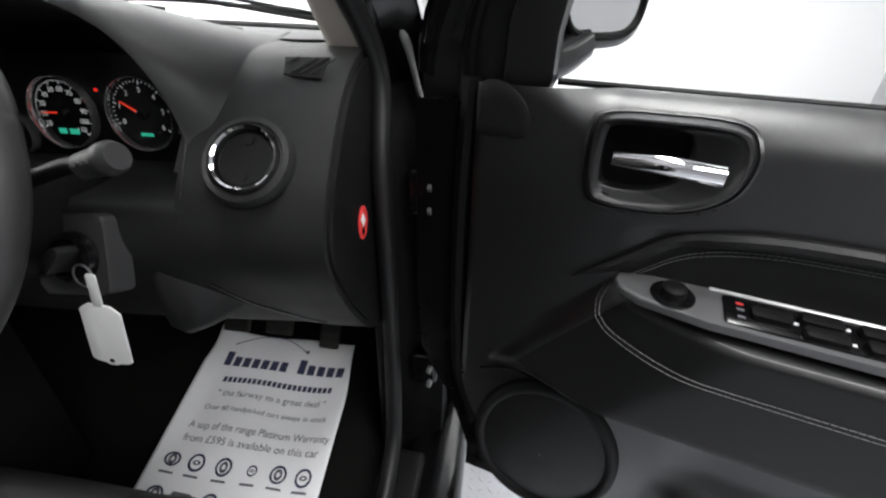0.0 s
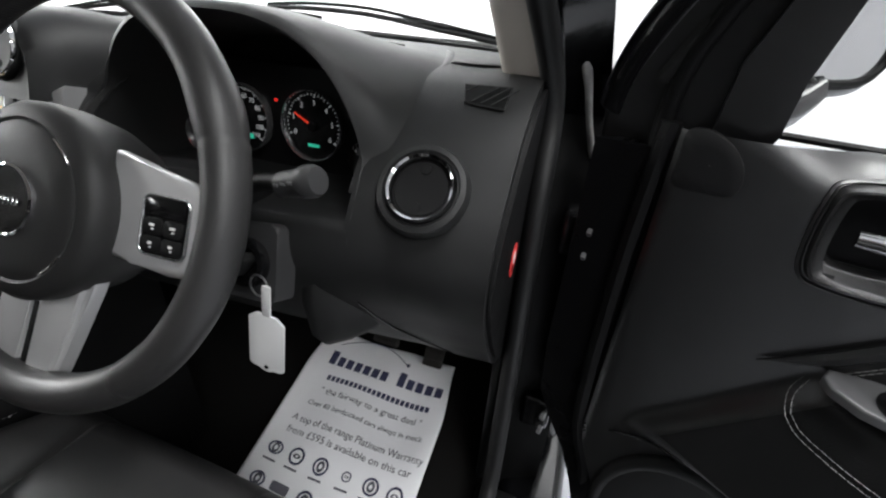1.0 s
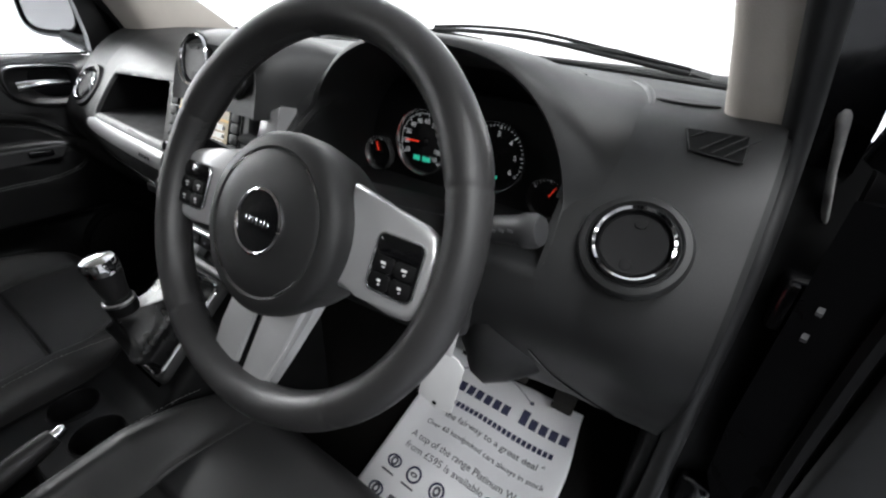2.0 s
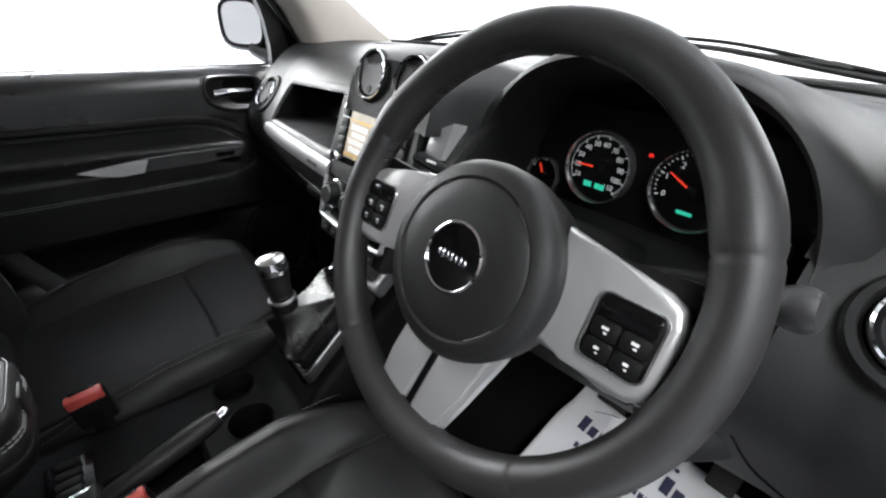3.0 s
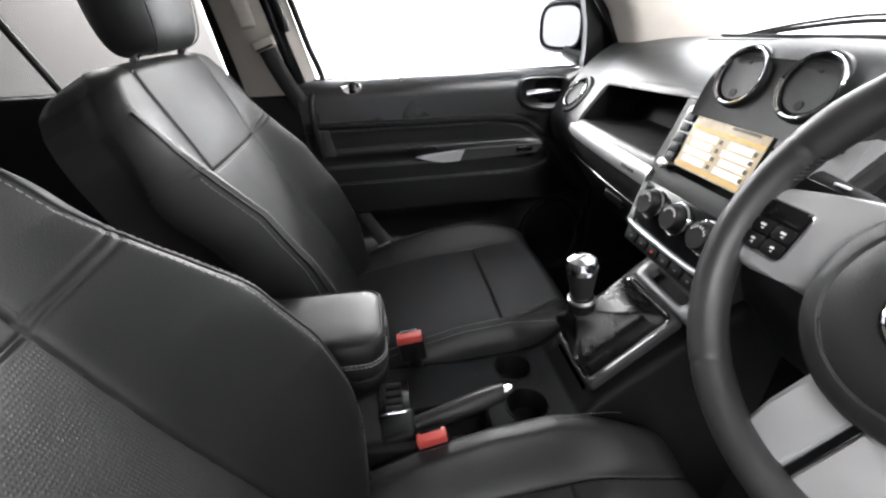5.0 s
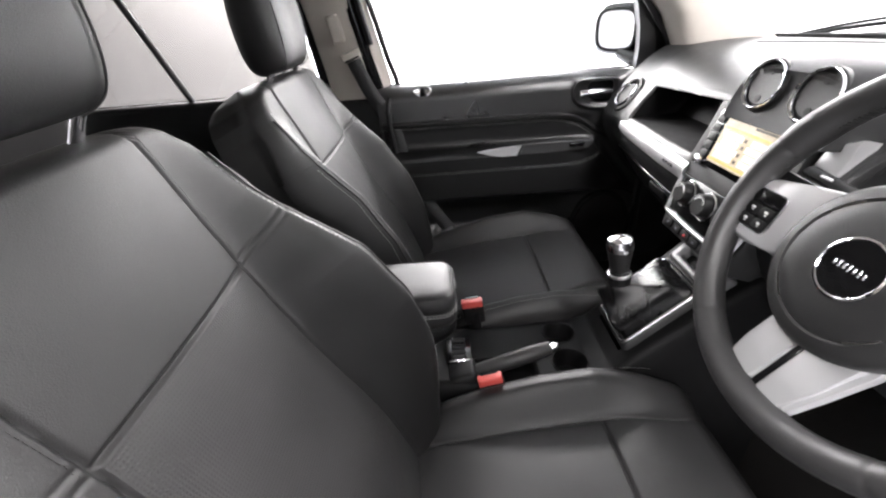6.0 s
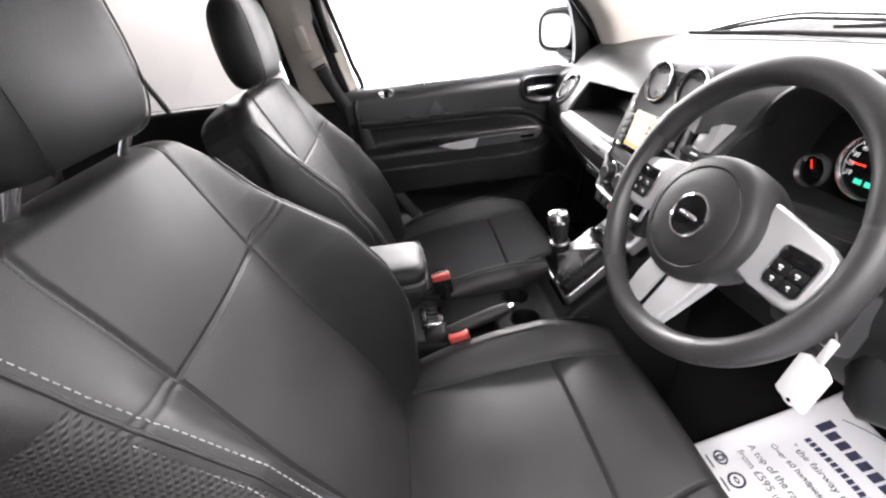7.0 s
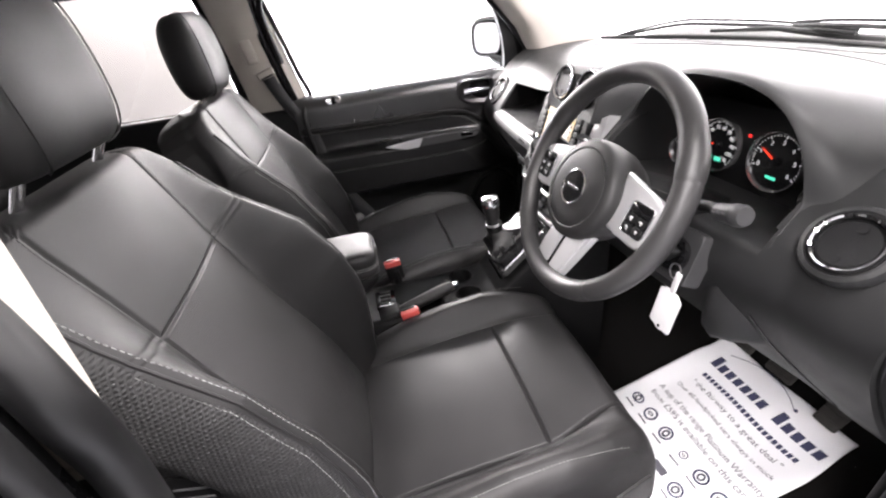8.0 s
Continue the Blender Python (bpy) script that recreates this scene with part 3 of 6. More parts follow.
def steering_wheel():
    thing = root("steering_wheel", tuple(WC), "black leather steering wheel with silver spokes and chrome emblem", "steering wheel")
    R, r = 0.1800, 0.0160
    rows = []
    n = 420
    for i in range(n):
        a = 2 * math.pi * i / n
        c, s = math.cos(a), math.sin(a)
        grip = 1 + 0.10 * math.exp(-((a - radians(28)) / 0.16) ** 2) + 0.10 * math.exp(-((a - radians(152)) / 0.16) ** 2)
        g = 1.0
        for sa in (20, 160, 232, 308):
            g -= 0.07 * math.exp(-((a - radians(sa)) / 0.010) ** 2)
        row = []
        for j in range(18):
            b = 2 * math.pi * j / 18
            rr = R + r * grip * g * 1.08 * math.cos(b)
            row.append(WM @ V(rr * c, rr * s, r * grip * g * 1.15 * math.sin(b)))
        rows.append(row)
    part("rim", grid(rows, close_v=True, close_u=True), M_WHEEL, thing, "leather-wrapped rim")
    for a0, a1 in ((100, 168), (12, 80)):
        bm = bmesh.new()
        for k in range(46):
            a = radians(a0 + (a1 - a0) * k / 45)
            da = 0.010
            rr = R - r * 1.09
            p = [WM @ V(rr * math.cos(a + o), rr * math.sin(a + o), h) for o, h in ((-da, -0.005), (da, 0.005))]
            tube(p, 0.0007, 5, bm=bm)
        part("stitching", bm, M_THREAD2, thing, "dark grey cross stitching inside the rim")
    # hub with the padded airbag cover
    m = WM @ Matrix.Translation((-0.003, -0.015, 0.006))
    prof = [(0.050, -0.085), (0.066, -0.075), (0.078, -0.050), (0.084, -0.02), (0.0845, 0.0), (0.083, 0.010), (0.077, 0.0165), (0.068, 0.0185), (0.0655, 0.0172), (0.063, 0.0190), (0.045, 0.0215), (0.020, 0.0228), (0.001, 0.023)]
    part("airbag_cover", lathe(prof, m, 64), M_PAD, thing, "round padded airbag cover")
    for k in range(4):
        ln = [m @ V(0.0655 * math.cos(radians(q)), 0.0655 * math.sin(radians(q)), 0.0178) for q in np.linspace(90 * k + 33, 90 * k + 57, 10)]
        part("cover_inlay", tube(ln, 0.0012, 6), M_CHROME, thing)
    em = m @ Matrix.Translation((0, 0, 0.0215))
    part("emblem_disc", lathe([(0.0285, 0), (0.0285, 0.002), (0.0005, 0.0028)], em, 40), M_GLOSS, thing)
    part("emblem_ring", lathe([(0.0268, 0.0), (0.0268, 0.003), (0.0280, 0.0040), (0.0298, 0.003), (0.0298, 0.0)], em, 48, closed=True), M_CHROME, thing, "chrome emblem ring")
    for k in range(7):
        part("emblem_bar", rbox(0.0022, 0.0058 + 0.0016 * (k % 2), 0.0014, em @ Matrix.Translation((-0.0144 + 0.0048 * k, 0.0, 0.0034)), 0.0006, 1), M_CHROME, thing)
    # side spokes
    for sg in (-1, 1):
        dark = [(0.060, 0.030), (0.120, 0.036), (0.168, 0.040), (0.170, -0.030), (0.120, -0.046), (0.070, -0.048)]
        part("spoke", slab([(sg * x, y) for x, y in dark], 0.014, WM @ Matrix.Translation((0, 0, -0.022)), 0.003), M_DASH2, thing)
        sil = [(0.070, 0.042), (0.110, 0.034), (0.150, 0.027), (0.163, 0.021), (0.1685, 0.008), (0.1685, -0.030), (0.164, -0.043), (0.154, -0.050), (0.138, -0.052), (0.105, -0.047), (0.076, -0.047)]
        top = slab([(sg * x - 0.007, y) for x, y in sil], 0.013, WM @ Matrix.Translation((0, 0, -0.011)), 0.008, 5)
        part("spoke_trim", top, M_SILVER, thing, "satin silver spoke trim")
        pm = WM @ Matrix.Translation((sg * 0.136 - 0.007, -0.0115, 0.0012)) @ pose(0, 0, 0, 0, 0, 0)
        pad = part("button_pad", slab(rrect(0.045, 0.047, 0.007), 0.003, pm, 0.001), M_GLOSS, thing)
        part("pad_edge", tube([pm @ V(x, y, 0.0030) for x, y in rrect(0.0455, 0.0475, 0.007)], 0.0010, 6, closed=True), M_RING, pad, "thin bright pad edge")
        part("button", slab(rrect(0.0400, 0.0135, 0.003), 0.0016, pm @ Matrix.Translation((0, 0.0145, 0.003)), 0.001), M_GLOSS, pad)
        for bx in (-0.0102, 0.0102):
            for by, bw in ((-0.0005, 0.0050), (-0.0150, 0.0036)):
                part("button", slab(rrect(0.0190, 0.0130, 0.003), 0.0018, pm @ Matrix.Translation((bx, by, 0.003)), 0.001), M_DASH2, pad)
                part("button_mark", rbox(bw, 0.0020, 0.0004, pm @ Matrix.Translation((bx, by + 0.001, 0.0050)), 0), M_WHITE, pad)
                part("button_mark", rbox(bw * 0.5, 0.0012, 0.0004, pm @ Matrix.Translation((bx + 0.001, by - 0.0022, 0.0050)), 0), M_WHITE, pad)
    # lower twin spoke
    low = [(-0.044, -0.060), (0.060, -0.060), (0.054, -0.083), (0.038, -0.130), (0.024, -0.168), (-0.020, -0.172), (-0.062, -0.166), (-0.058, -0.130), (-0.050, -0.092)]
    part("lower_spoke", slab(low, 0.012, WM @ Matrix.Translation((0, 0, -0.016)), 0.003), M_SILVER, thing, "satin silver lower spoke")
    for sg in (-1, 1):
        rib = [(0.002, -0.085), (0.048, -0.082), (0.034, -0.126), (0.020, -0.164), (-0.010, -0.167)] if sg > 0 else [(-0.008, -0.088), (-0.046, -0.094), (-0.054, -0.130), (-0.058, -0.162), (-0.024, -0.168)]
        part("spoke_rib", slab(rib, 0.006, WM @ Matrix.Translation((0, 0, -0.006)), 0.002), M_SILVER, thing)
    part("spoke_slot", rbox(0.007, 0.080, 0.003, WM @ Matrix.Translation((-0.010, -0.130, -0.003)) @ pose(0, 0, 0, 0, 0, -9), 0.001, 1), M_GLOSS, thing)


steering_wheel()


# ---- dashboard ----
DASH = [(1.24, 1.208), (1.16, 1.218), (1.06, 1.223), (0.94, 1.223), (0.84, 1.214), (0.785, 1.196), (0.740, 1.166), (0.702, 1.125), (0.668, 1.080),
        (0.648, 1.030), (0.654, 0.985), (0.680, 0.935), (0.715, 0.880), (0.758, 0.825), (0.800, 0.788), (0.845, 0.770), (0.89, 0.776), (1.0, 0.81)]


def dash_profile(x):
    """The dashboard's outline at x, as (y, z) pairs from the windscreen down to the footwell."""
    bow = 0.045 * max(0, 1 - (x / 0.62) ** 2)
    out = []
    for y, z in DASH:
        f = smooth(1.0 - y, 0.10, 0.26)
        yy = y - bow * f + (0.13 - 0.19 * (x / 0.72) ** 2) * smooth(y, 0.92, 1.20)
        if x < 0:
            yy += 0.016 * f * smooth(-x, 0.15, 0.45) * smooth(z, 1.0, 1.10)
        e = smooth(abs(x), 0.675, 0.738)
        zz = z + 0.003 * e * smooth(z, 1.0, 1.2)
        yy += 0.004 * e * f
        out.append((yy, zz))
    pts = curve([V(0, a, b) for a, b in out], 5)
    return [(p.y, p.z) for p in pts]


def face_y(x, z):
    """Where the dashboard's face stands at x and height z."""
    pr = dash_profile(x)
    for (y0, z0), (y1, z1) in zip(pr, pr[1:]):
        if y0 < 0.84 and z1 <= z <= z0:
            return y0 + (y1 - y0) * (z0 - z) / max(1e-6, z0 - z1)
    return 0.68


def top_z(x, y):
    """How high the dashboard's top stands at x and y."""
    for (y0, z0), (y1, z1) in zip(dash_profile(x), dash_profile(x)[1:]):
        if y1 <= y <= y0 and z0 > 1.1:
            return z0 + (z1 - z0) * (y0 - y) / max(1e-6, y0 - y1)
    return 1.21


def skin(x, run):
    """The place on the dash pad at x, run metres up its face from the shelf's height and back along its top."""
    pts = [V(x, y, z) for y, z in dash_profile(x)][::-1]
    start = max(i for i, p in enumerate(pts) if p.y < 0.84 and p.z < 1.04)
    for a, b in zip(pts[start:], pts[start + 1:]):
        d = (b - a).length
        if run <= d:
            return a.lerp(b, run / d)
        run -= d
    return pts[-1]


HOOD_C, HOOD_W = 0.370, 0.206


def arch(hw_, top, bot, n=48, p=2.7):
    """Points of an arch over the dials, from its left foot to its right foot."""
    out = []
    for i in range(n + 1):
        a = math.pi * (1 - i / n)
        c, s = math.cos(a), math.sin(a)
        out.append((HOOD_C + hw_ * abs(c) ** (2 / p) * (1 if c > 0 else -1), bot + (top - bot) * abs(s) ** (2 / p)))
    return out


def round_vent(thing, at, nrm, r, name="air_vent", rim=1.0):
    nv = Vector(nrm).normalized()
    m = basis(at, (1, 0, 0), V(1, 0, 0).cross(nv) * -1)
    bez = part(name, lathe([(r * 1.02, -0.004), (r * (1 + 0.08 * rim), 0.002), (r * (1 + 0.13 * rim), 0.0005), (r * (1 + 0.18 * rim), 0.0045), (r * (1 + 0.34 * rim), 0.003), (r * (1 + 0.42 * rim), -0.004), (r * (1 + 0.42 * rim), -0.010), (r * 1.0, -0.012)], m, 48, closed=True), M_DASH, thing, "round air vent")
    part("vent_ring", lathe([(r * 0.90, 0.002), (r * 0.93, 0.007), (r * 1.00, 0.009), (r * 1.04, 0.005), (r * 1.04, -0.006), (r * 0.90, -0.006)], m, 48, closed=True), M_CHROME, bez, "chrome vent ring")
    part("vent_disc", lathe([(r * 0.905, -0.006), (r * 0.89, -0.001), (r * 0.80, 0.0025), (r * 0.5, 0.0015), (0.001, 0.001)], m, 40), M_DASH2 if rim > 0.6 else M_DASH, bez)
    for sy in (-1, 1):
        part("vent_tab", lathe([(r * 0.16, 0), (r * 0.15, 0.0012), (0.0006, 0.0014)], m @ Matrix.Translation((0, sy * r * 0.58, 0.0017)), 16), M_DASH2, bez)
    return bez


def shelf_hi(x):
    return 1.131 + 0.071 * (x + 0.538)


def shelf_lo(x):
    return 1.055 + 0.032 * (x + 0.50)


def dashboard():
    thing = root("dashboard", (0.0, 0.95, 0.79), "charcoal grey moulded plastic dashboard with chrome-ringed vents", "dashboard")
    xs = np.linspace(-0.738, 0.738, 320)
    rows = [[V(x, y, z) for y, z in dash_profile(x)] for x in xs]
    bm = grid(rows, close_v=True, caps=True)
    gone = []
    for f in bm.faces:
        c = f.calc_center_median()
        if len(f.verts) > 4:
            continue
        q = min(1, abs(c.x - HOOD_C) / (HOOD_W - 0.010))
        if c.y < 0.87 and q < 1 and 1.062 < c.z < 1.058 + 0.208 * (1 - q ** 2.5) ** 0.4:
            gone.append(f)
        elif c.y < 0.86 and -0.534 < c.x < -0.144 and shelf_lo(c.x) - 0.006 < c.z < shelf_hi(c.x) + 0.006:
            gone.append(f)
    bmesh.ops.delete(bm, geom=gone, context="FACES")
    part("dash_pad", bm, M_DASH, thing, angle=60)
    # hood over the dials: outer shell, lip, and the dark tunnel inside
    secs = [(0.870, 0.188, 1.232, 1.035), (0.78, 0.193, 1.246, 1.035), (0.73, 0.197, 1.258, 1.04), (0.705, 0.200, 1.266, 1.045), (0.697, 0.203, 1.271, 1.048), (0.700, 0.207, 1.276, 1.050), (0.712, 0.211, 1.279, 1.05)]
    rows = []
    for idx, (y, w, t, b) in enumerate(secs):
        flare = 0.26 * min(1.0, max(0.0, (idx - 5) / 3))
        fade = 1 - smooth(y, 0.72, 0.86)
        rows.append([V(x, y - fade * max(0.0, 0.700 - (face_y(HOOD_C + (x - HOOD_C) * 0.98, max(z, 1.0)) - (0.008 if x < HOOD_C else -0.003))) * smooth(1.2 - z, 0.0, 0.05), z) for x, z in [(HOOD_C + (ax_ - HOOD_C) * (1 + flare * smooth(1.255 - az, 0.0, 0.075)), az) for ax_, az in arch(w, t, b)]])
    # the hood's outer skin runs out softly into the dash pad
    lip, outer = rows[6], [[] for _ in range(10)]
    n = len(lip) - 1
    for i, p0 in enumerate(lip):
        c, s = math.cos(math.pi * (1 - i / n)), math.sin(math.pi * (1 - i / n))
        dx = (0.285 if c > 0 else 0.222) * abs(c) ** 0.74 * (1 if c > 0 else -1)
        far = 0.47 * abs(s) ** 0.62
        p1 = p0 + V(0.022 * c, 0.014 + 0.085 * s * s, 0.003 * s)
        p2, p3 = skin(HOOD_C + dx * 0.88, far * 0.86) + V(0, 0, 0.003 * s), skin(HOOD_C + dx, far) + V(0, 0.006 * (1 - s), -0.0015)
        for k in range(10):
            t = (k + 1) / 10
            outer[k].append(p0 * (1 - t) ** 3 + p1 * 3 * t * (1 - t) ** 2 + p2 * 3 * t * t * (1 - t) + p3 * t ** 3)
    rows += outer
    part("dial_hood", grid(rows), M_DASH, thing, "arched hood over the dials", angle=75)
    part("dial_back", slab([(x, z) for x, z in arch(0.182, 1.244, 1.03)], 0.006, basis((0, 0.862, 0), (1, 0, 0), (0, 0, 1)), 0), M_DASH2, thing)
    # sloping shelf under the dials
    rows = [[V(x, y, z) for y, z in ((face_y(x, 1.045) + 0.004, 1.045), (face_y(x, 1.058) - 0.001, 1.060), (face_y(x, 1.06) + 0.012, 1.069), (0.74, 1.064), (0.84, 1.052), (0.845, 1.03))] for x in np.linspace(0.165, 0.572, 30)]
    part("dial_shelf", grid(rows), M_DASH, thing, angle=70)
    dials(thing)
    # end panel with the round sticker
    pr = dash_profile(0.738)
    inner = [(y, z) for y, z in pr if y > 0]
    cy_, cz_ = 0.90, 1.0
    m = basis((0.7385, 0, 0), (0, 1, 0), (0, 0, 1))
    part("end_panel", slab([(cy_ + (y - cy_) * 0.965, cz_ + (z - cz_) * 0.955) for y, z in inner[::2]], 0.006, m, 0.003), M_DASH2, thing)
    st = basis((0.7455, 0.768, 1.005), (0, 1, 0), (0, 0, 1))
    stick = part("warning_sticker", lathe([(0.0195, 0), (0.0195, 0.0006), (0.0005, 0.0006)], st, 32, sy=1.25), M_STICK, thing, "red oval no-child-seat sticker")
    part("sticker_mark", rbox(0.012, 0.016, 0.0004, st @ Matrix.Translation((0, 0.004, 0.0009)) @ pose(0, 0, 0, 0, 0, 25), 0), M_WHITE, stick)
    part("sticker_mark", rbox(0.010, 0.010, 0.0004, st @ Matrix.Translation((-0.002, -0.012, 0.0009)), 0), M_GLOSS, stick)
    # driver's round vent, slatted demister, oval tweeter
    round_vent(thing, (0.648, 0.681, 1.116), (0, -0.76, 0.65), 0.0372)
    round_vent(thing, (-0.652, 0.690, 1.096), (0, -0.80, 0.6), 0.040)
    vm = basis((0.683, 0.787, 1.1995), (1, -0.02, 0), (0, 0.895, 0.445))
    hole = [(-0.021, -0.016), (0.026, -0.021), (0.024, 0.019), (-0.032, 0.016)]
    vent = part("demister_vent", slab([(x * 1.05, y * 1.06) for x, y in hole], 0.0016, vm @ Matrix.Translation((0, 0, 0.0005)), 0.0008), M_DASH, thing, "slatted side demister vent")
    # no hole is cut: a dark sheet stands for the vent's inner shade
    part("vent_shade", slab(hole, 0.0006, vm @ Matrix.Translation((0, 0, 0.0018)), 0), M_CONSOLE, vent, "flat dark sheet for the shade inside the vent")
    for k in range(4):
        x0, b0 = -0.027 + 0.0118 * k, (0.004, -0.0145, -0.016, -0.018)[k]
        x1 = x0 + 0.0118 * 1.1 if k else x0
        part("slat", slab([(x0 + 0.0010, b0), (x0 + 0.0026, b0), (x1 + 0.0130, 0.0165), (x1 + 0.0114, 0.0165)], 0.0014, vm @ Matrix.Translation((0, 0, 0.0020)), 0.0004), M_DASH, vent)
    om = basis((0.634, 0.900, 1.2205), (1, 0, 0), (0, 1, 0.02))
    part("tweeter_grille", lathe([(0.037, -0.004), (0.037, 0.0012), (0.034, 0.0025), (0.001, 0.0015)], om, 36, sy=0.42), M_DASH2, thing, "oval speaker grille")
    # centre demister strip along the windscreen
    jn = [V(x, y, top_z(x, y) + 0.0004) for x, y in [(x, 1.216 - 0.84 * x * x) for x in np.linspace(-0.54, 0.46, 60)]]
    part("pad_joint", tube(jn, 0.0020, 6), M_DASH2, thing)
    for x in (-0.30, 0.12):
        part("demister_slot", rbox(0.20, 0.018, 0.003, pose(x, 1.262 - 0.40 * x * x, top_z(x, 1.262 - 0.40 * x * x) + 0.0005), 0.001, 1), M_DASH2, thing, "slim windscreen demister slot")
    # soft moulded ridge beside the hood
    rg = curve([V(x, y, top_z(x, y)) for x, y in ((0.434, 1.090), (0.491, 1.085), (0.538, 1.044), (0.568, 0.981), (0.592, 0.90), (0.600, 0.85), (0.603, 0.81))], 8)
    nr = len(rg)
    part("dash_ridge", tube([p - V(0, 0, 0.0085) for p in rg], [0.001 + 0.0100 * math.sin(math.pi * i / (nr - 1)) ** 0.6 for i in range(nr)], 10), M_DASH, thing)
    # passenger's open shelf
    def fy(x, z, off=0.0):
        return V(x, face_y(x, z) - off, z)
    xl, xr = -0.530, -0.147
    shelf = []
    for dep, k in ((0.002, -0.017), (-0.0012, -0.015), (-0.0015, -0.004), (0.002, 0.0), (0.008, 0.001), (0.10, 0.004), (0.125, 0.010)):
        loop = []
        for i in range(25):
            x = xl + k + (xr - xl - 2 * k) * i / 24
            loop.append(fy(x, shelf_hi(x) + 0.002 - k, -dep))
        for i in range(6):
            loop.append(fy(xr - k, shelf_hi(xr) + 0.002 - k - (shelf_hi(xr) - shelf_lo(xr) + 0.004 - 2 * k) * (i + 1) / 6, -dep))
        for i in range(24):
            x = xr - k - (xr - xl - 2 * k) * (i + 1) / 24
            loop.append(fy(x, shelf_lo(x) - 0.002 + k, -dep))
        for i in range(5):
            loop.append(fy(xl + k, shelf_lo(xl) - 0.002 + k + (shelf_hi(xl) - shelf_lo(xl) + 0.004 - 2 * k) * (i + 1) / 6, -dep))
        shelf.append(loop)
    part("shelf_surround", grid(shelf[:5], close_v=True), M_DASH, thing, angle=70)
    bm = grid(shelf[4:], close_v=True)
    bm.verts.ensure_lookup_table()
    bm.faces.new([v for v in bm.verts[-60:]])
    part("open_shelf", bm, M_CONSOLE, thing, "dark open storage shelf")
    # silver strip below it
    rows = []
    for x in np.linspace(-0.555, -0.132, 40):
        h = 0.0155 + 0.002 * smooth(x, -0.5, -0.2) - 0.006 * smooth(-x, 0.52, 0.555)
        zc = 1.030 + 0.005 * smooth(x, -0.5, -0.15)
        rows.append([fy(x, zc + h * q, o) for q, o in ((-1, -0.004), (-1, 0.004), (-0.8, 0.006), (0, 0.0072), (0.8, 0.006), (1, 0.004), (1, -0.004))])
    part("trim_strip", grid(rows, caps=True), M_SILVER, thing, "long satin silver dash strip")
    m = basis(fy(-0.22, 1.034, 0.0085), (1, -0.06, 0), (0, 0.3, 0.95))
    part("trim_badge", bars("xxxx", 0.012, m @ Matrix.Translation((0, -0.004, 0)), 0.05), M_DASH2, thing)
    # glovebox lid joint and latch
    for pts in ([fy(x, 0.955, 0.0006) for x in np.linspace(-0.60, -0.13, 20)], [fy(-0.60, z, 0.0006) for z in np.linspace(0.955, 0.82, 8)], [fy(-0.14, z, 0.0006) for z in np.linspace(0.955, 0.82, 8)]):
        part("glovebox_joint", tube(pts, 0.0022, 5), M_GLOSS, thing)
    part("glovebox_latch", rbox(0.08, 0.012, 0.022, Matrix.Translation(fy(-0.30, 0.925, 0.004)), 0.004), M_DASH2, thing)
    # curved joint across the knee panel
    ctl = [fy(0.575, 0.955, 0.0008), fy(0.60, 0.90, 0.0008), fy(0.64, 0.86, 0.0008), fy(0.68, 0.835, 0.0008)]
    part("knee_joint", tube(curve(ctl, 8), 0.0016, 5), M_GLOSS, thing)
    # flared panel under the steering column
    rows = []
    for x, yo, zt, zb in ((0.235, 0.090, 0.960, 0.905), (0.262, 0.060, 0.965, 0.900), (0.30, 0.050, 0.968, 0.898), (0.40, 0.050, 0.968, 0.898), (0.450, 0.048, 0.968, 0.896), (0.482, 0.026, 0.982, 0.884), (0.505, 0.004, 0.992, 0.872), (0.525, 0.000, 0.992, 0.868), (0.550, 0.018, 0.984, 0.872), (0.580, 0.045, 0.970, 0.884), (0.604, 0.085, 0.955, 0.90)):
        rows.append([V(x, y + yo, z) for y, z in ((0.70, zt + 0.03), (0.660, zt + 0.012), (0.644, zt), (0.640, (zt + zb) / 2), (0.648, zb + 0.012), (0.658, zb), (0.70, zb - 0.012), (0.78, zb - 0.03))])
    part("column_panel", grid(rows), M_DASH, thing, "flared panel under the column", angle=70)
    return thing


